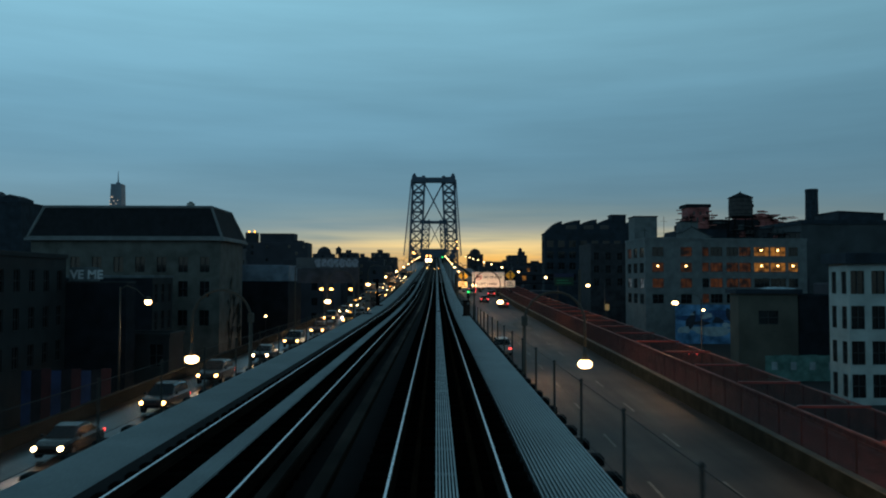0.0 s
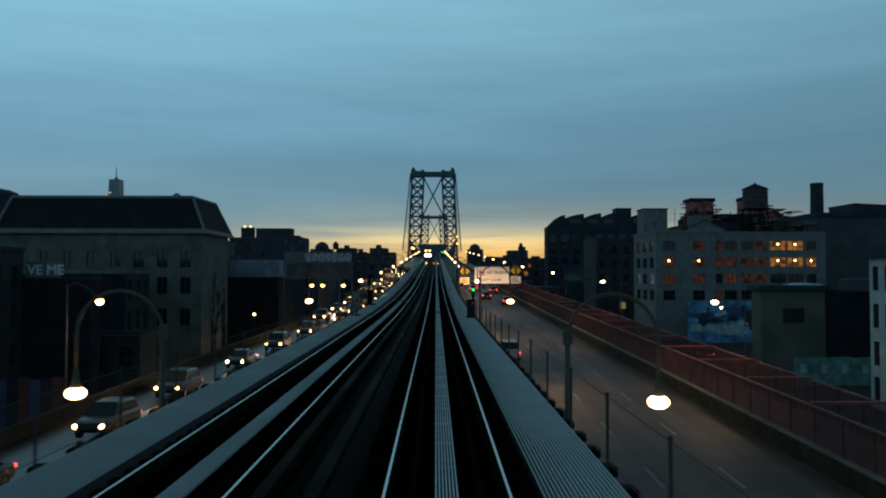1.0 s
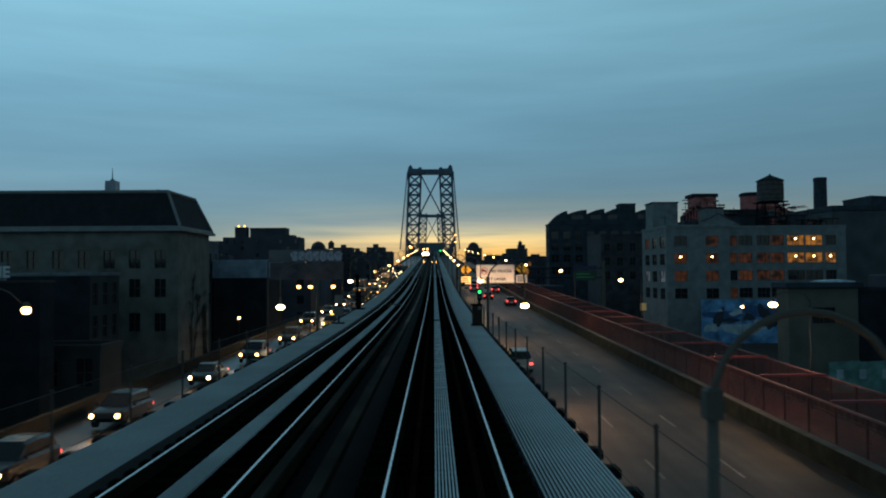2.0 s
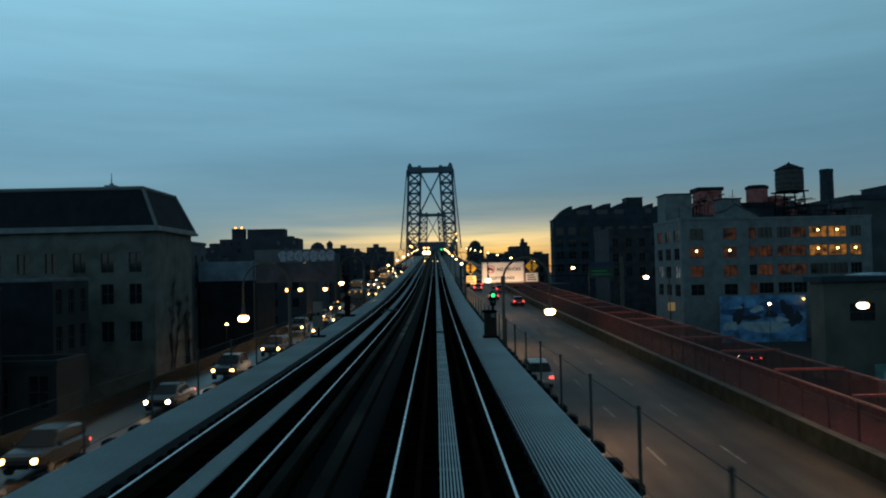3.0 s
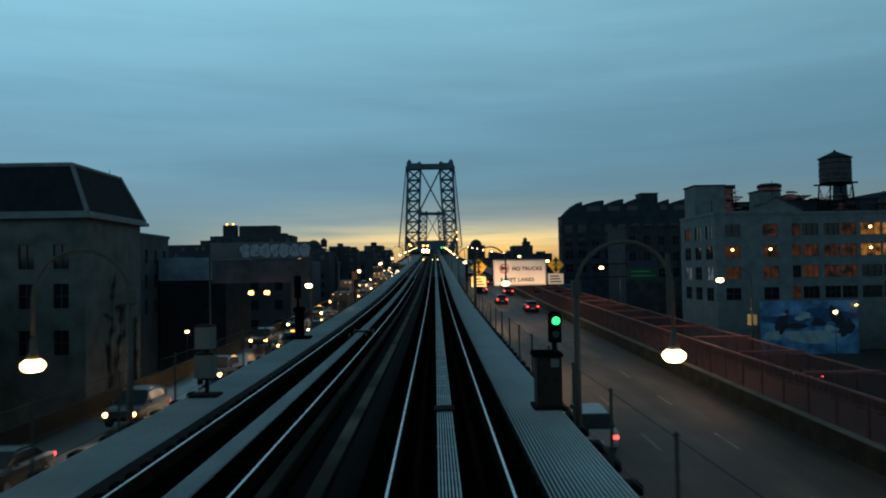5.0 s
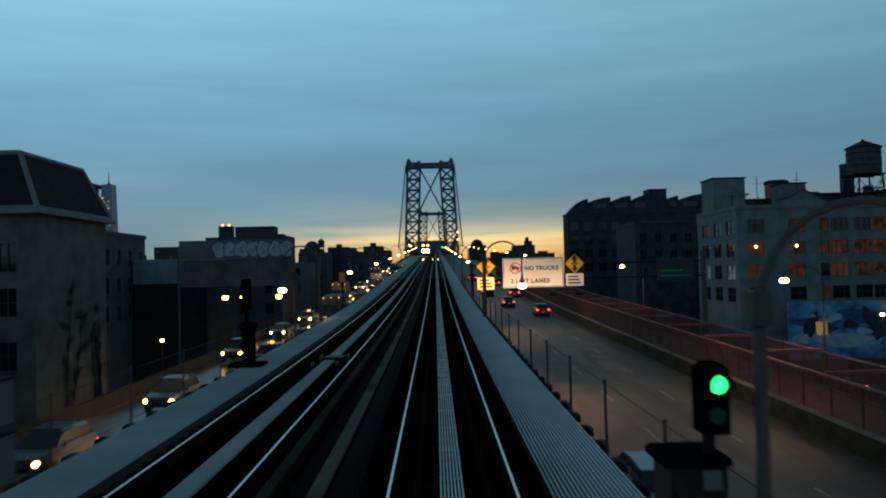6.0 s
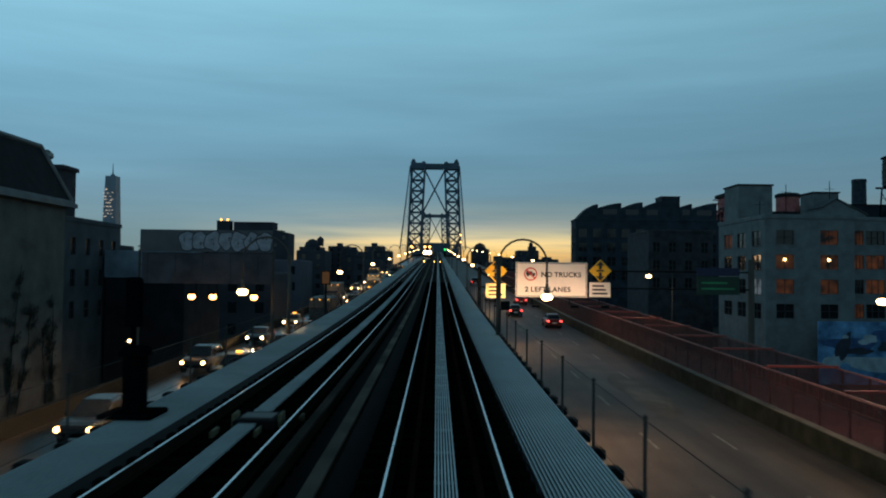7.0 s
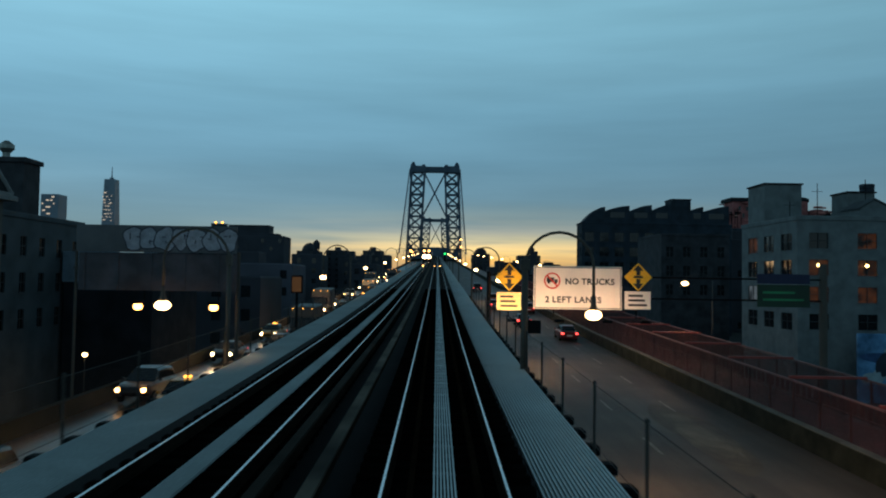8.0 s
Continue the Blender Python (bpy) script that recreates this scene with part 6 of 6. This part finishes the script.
# ---- oncoming train far along the other track ----
def far_train():
    y = 300.0
    z = RAIL + rise(y)
    base = thing("train", TRACKS["far"], y, z, "dark subway train far off with bright headlights", "train")
    CAR = mat("dull_stainless_train", (0.16, 0.17, 0.18), 0.5, 0.4, vary=0.15)
    for k in range(3):
        a = 18.6 * k
        Geo().slab(-1.45, 1.45, a, a + 18.2, 0.95 + 0.038 * a, 3.6 + 0.038 * a, 0.35).part("carriage", CAR, base)
        Geo().box(-1.2, 1.2, a + 1, a + 17, 0.15 + 0.038 * a, 0.95 + 0.038 * a).part("underframe", STEELDARK, base)
    Geo().box(-0.4, 0.4, -0.03, -0.003, 1.1, 3.0).part("cab_door", STEELDARK, base)
    for s in (-1, 1):
        Geo().box(s * 0.9 - 0.4, s * 0.9 + 0.4, -0.03, -0.003, 2.1, 3.0).part("windscreen", GLASS, base)
        Geo().tube([(s * 0.62, -0.02, 1.55), (s * 0.62, -0.12, 1.55)], 0.58, 16).part("headlight", HEADGLOW, base, "bright headlight")
        Geo().tube([(s * 0.7, -0.02, 3.25), (s * 0.7, -0.1, 3.25)], 0.3, 10).part("marker_light", SODIUM, base)


far_train()
for x, r_ in ((-2.8, 0.15), (-0.6, 0.09), (0.6, 0.11)):
    base = thing("track_lamp", x, 229, RAIL + rise(229) - 0.16, "small warm lamp standing between the far rails", "track lamp", "track lamps")
    Geo().slab(-0.15, 0.15, -0.12, 0.12, 0, 0.25, 0.03).part("stand", STEELDARK, base)
    Geo().lathe(0, 0, [(r_ * 0.5, 0.25), (r_, 0.25 + r_ * 0.5), (r_, 0.25 + r_), (r_ * 0.4, 0.25 + r_ * 1.6)], 10).part("lens", SODIUM, base, "glowing warm lens")
base = thing("railway_signal", 2.6, 330, RAIL + rise(330) - 0.2, "far trackside signal showing a green light", "railway signal")
Geo().slab(-0.3, 0.3, -0.2, 0.2, 0, 3.2, 0.05).part("mast", SIGNBLACK, base)
Geo().tube([(0, -0.2, 2.6), (0, -0.3, 2.6)], 0.32, 12).part("lens", GREENGLOW, base, "glowing green lens")


# ---- skyline ----
# evening haze is put into these base colours, lifted towards blue-violet
HAZE = mat("far_dark_masonry", (0.032, 0.033, 0.043), 0.9, vary=0.3, size=8)
HAZE2 = mat("far_dull_masonry", (0.068, 0.068, 0.088), 0.9, vary=0.3, size=8)


def far_block(x0, x1, y, z1, deep=18.0, material=None, lit_n=0, seed=1, dome=False, tank=False):
    """A distant building: walls, parapet, roof shed and its storeys of windows."""
    base = thing("far_building", x0, y, GROUND, "dark distant building in the evening skyline", "building", "skyline buildings")
    w, h = x1 - x0, z1 - GROUND
    r = random.Random(seed)
    Geo().slab(0, w, 0, deep, 0, h, 0.3).part("wall", material or HAZE, base)
    if dome:
        Geo().lathe(w / 2, deep / 2, [(w * 0.36, h), (w * 0.36, h + w * 0.08), (w * 0.30, h + w * 0.22), (w * 0.18, h + w * 0.33), (w * 0.03, h + w * 0.38)], 16).part("dome", HAZE, base, smooth=True)
    else:
        a = r.uniform(0.1, 0.6) * w
        Geo().slab(a, a + w * r.uniform(0.15, 0.35), 3, deep * 0.6, h + 0.003, h + r.uniform(1.2, 3.2), 0.2).part("roof_shed", HAZE, base)
    if tank:
        Geo().lathe(w * 0.7, deep / 2, [(1.4, h + 2.2), (1.5, h + 5), (0.2, h + 6.2)], 12).part("roof_tank", HAZE, base)
        for s in (-1, 1):
            Geo().tube([(w * 0.7 + s, deep / 2, h), (w * 0.7 + s, deep / 2, h + 2.2)], 0.15, 4).part("tank_leg", HAZE, base)
    cols, rows = max(2, int(w / 4.2)), max(1, int(h / 4.0))
    pane = Geo().face((-0.8, 0, -1.0), (0.8, 0, -1.0), (0.8, 0, 1.0), (-0.8, 0, 1.0))
    dark, glow = pane.mesh("window", GLASS), pane.mesh("window", ROOMWALL)
    cells = [(c, k) for c in range(cols) for k in range(rows)]
    r.shuffle(cells)
    on = set(cells[:lit_n])
    for c, k in cells[:24]:
        ob = new("window", glow if (c, k) in on else dark)
        ob.parent, ob.location = base, (w * (c + 0.5) / cols, -0.03, h - 2.6 - 4.0 * k)
    return base


# left of the bridge
far_block(-124, -79, 470, 29.5, lit_n=0, seed=2)
roof_shed(-118, -111, 474, 480, 29.5, 35.5, HAZE, "dark shed on a far roof")
roof_shed(-109, -88, 474, 486, 29.5, 35.0, HAZE, "long dark shed on a far roof")
far_block(-150, -100, 360, 15.5, material=HAZE2, lit_n=1, seed=3)
far_block(-98, -62, 330, 13.5, material=HAZE2, lit_n=1, seed=4)
far_block(-64, -34, 255, 11.2, material=HAZE2, lit_n=1, seed=5)
far_block(-86, -66, 230, 11.4, lit_n=1, seed=6)
far_block(-55, -30, 205, 8.0, seed=7)
far_block(-58, -46, 380, 17.5, lit_n=1, seed=8, tank=True)
far_block(-100, -84, 620, 27.5, seed=9, dome=True)
far_block(-82, -66, 640, 29.0, seed=10)
far_block(-64, -52, 600, 24.0, seed=11)
far_block(-52, -38, 610, 28.0, seed=12)
far_block(-44, -32, 420, 17.0, lit_n=2, seed=13)
far_block(-36, -26, 500, 21.5, lit_n=1, seed=14)
far_block(-170, -128, 520, 27.0, seed=15)
far_block(-240, -175, 480, 22.0, seed=16)
far_block(-29, -20, 330, 13.0, lit_n=1, seed=17)
# right of the bridge
far_block(26, 39, 640, 28.0, seed=21, dome=True)
far_block(39, 56, 560, 20.0, seed=22)
far_block(56, 71, 600, 26.0, seed=23, tank=True)
far_block(68, 88, 620, 20.5, seed=24)
far_block(24, 36, 430, 14.5, lit_n=2, seed=25)
far_block(36, 60, 480, 15.5, lit_n=1, seed=26)
far_block(22, 33, 330, 9.5, lit_n=1, seed=27)
far_block(33, 47, 350, 10.5, lit_n=1, seed=28)
far_block(82, 110, 310, 22.0, seed=29)
far_block(90, 118, 250, 13.0, seed=30)
far_block(28, 40, 255, 3.5, seed=31)
far_block(64, 100, 205, 8.0, seed=33)
far_block(95, 130, 150, 9.0, seed=34)
far_block(67, 95, 118, 7.0, seed=35)
far_block(-120, -66, 100, 6.0, seed=36)
far_block(-130, -70, 180, 9.0, seed=37)


def glass_tower():
    base = thing("skyscraper", -1250, 3010, 0, "tall glass skyscraper with a spire, far off, partly lit", "skyscraper")
    FAR = mat("hazy_tower_glass", (0.16, 0.20, 0.25), 0.4, vary=0.15, size=30)
    loft(Geo(), [[(-30, -30, 0), (30, -30, 0), (30, 30, 0), (-30, 30, 0)], [(-28, -28, 60), (28, -28, 60), (28, 28, 60), (-28, 28, 60)], [(-20, -20, 374), (20, -20, 374), (20, 20, 374), (-20, 20, 374)]]).part("tower", FAR, base)
    Geo().lathe(0, 0, [(8, 374), (8, 380), (2.5, 384), (0.8, 425)], 10).part("spire", FAR, base)
    LIT = mat("far_lit_floors", (1.0, 0.82, 0.62), emit=0.55)
    r = random.Random(8)
    for k in range(26):
        z = 215 + 13 * (k // 3) + r.uniform(-2, 2)
        x = r.uniform(-22, 14)
        Geo().box(x, x + r.uniform(3, 10), -30.6, -30.2, z, z + 2.5).part("lit_window", LIT, base)
    b2 = thing("skyscraper", -264, 602, 0, "broad far office tower with lit upper floors", "skyscraper")
    Geo().slab(-6, 6, -6, 6, GROUND, 62.5, 0.4).part("tower", FAR, b2)
    for k in range(16):
        z = 44 + 2.3 * (k // 2)
        x = r.uniform(-5.5, 2.5)
        Geo().box(x, x + r.uniform(0.8, 2.6), -6.12, -6.02, z, z + 0.9).part("lit_window", LIT, b2)


glass_tower()
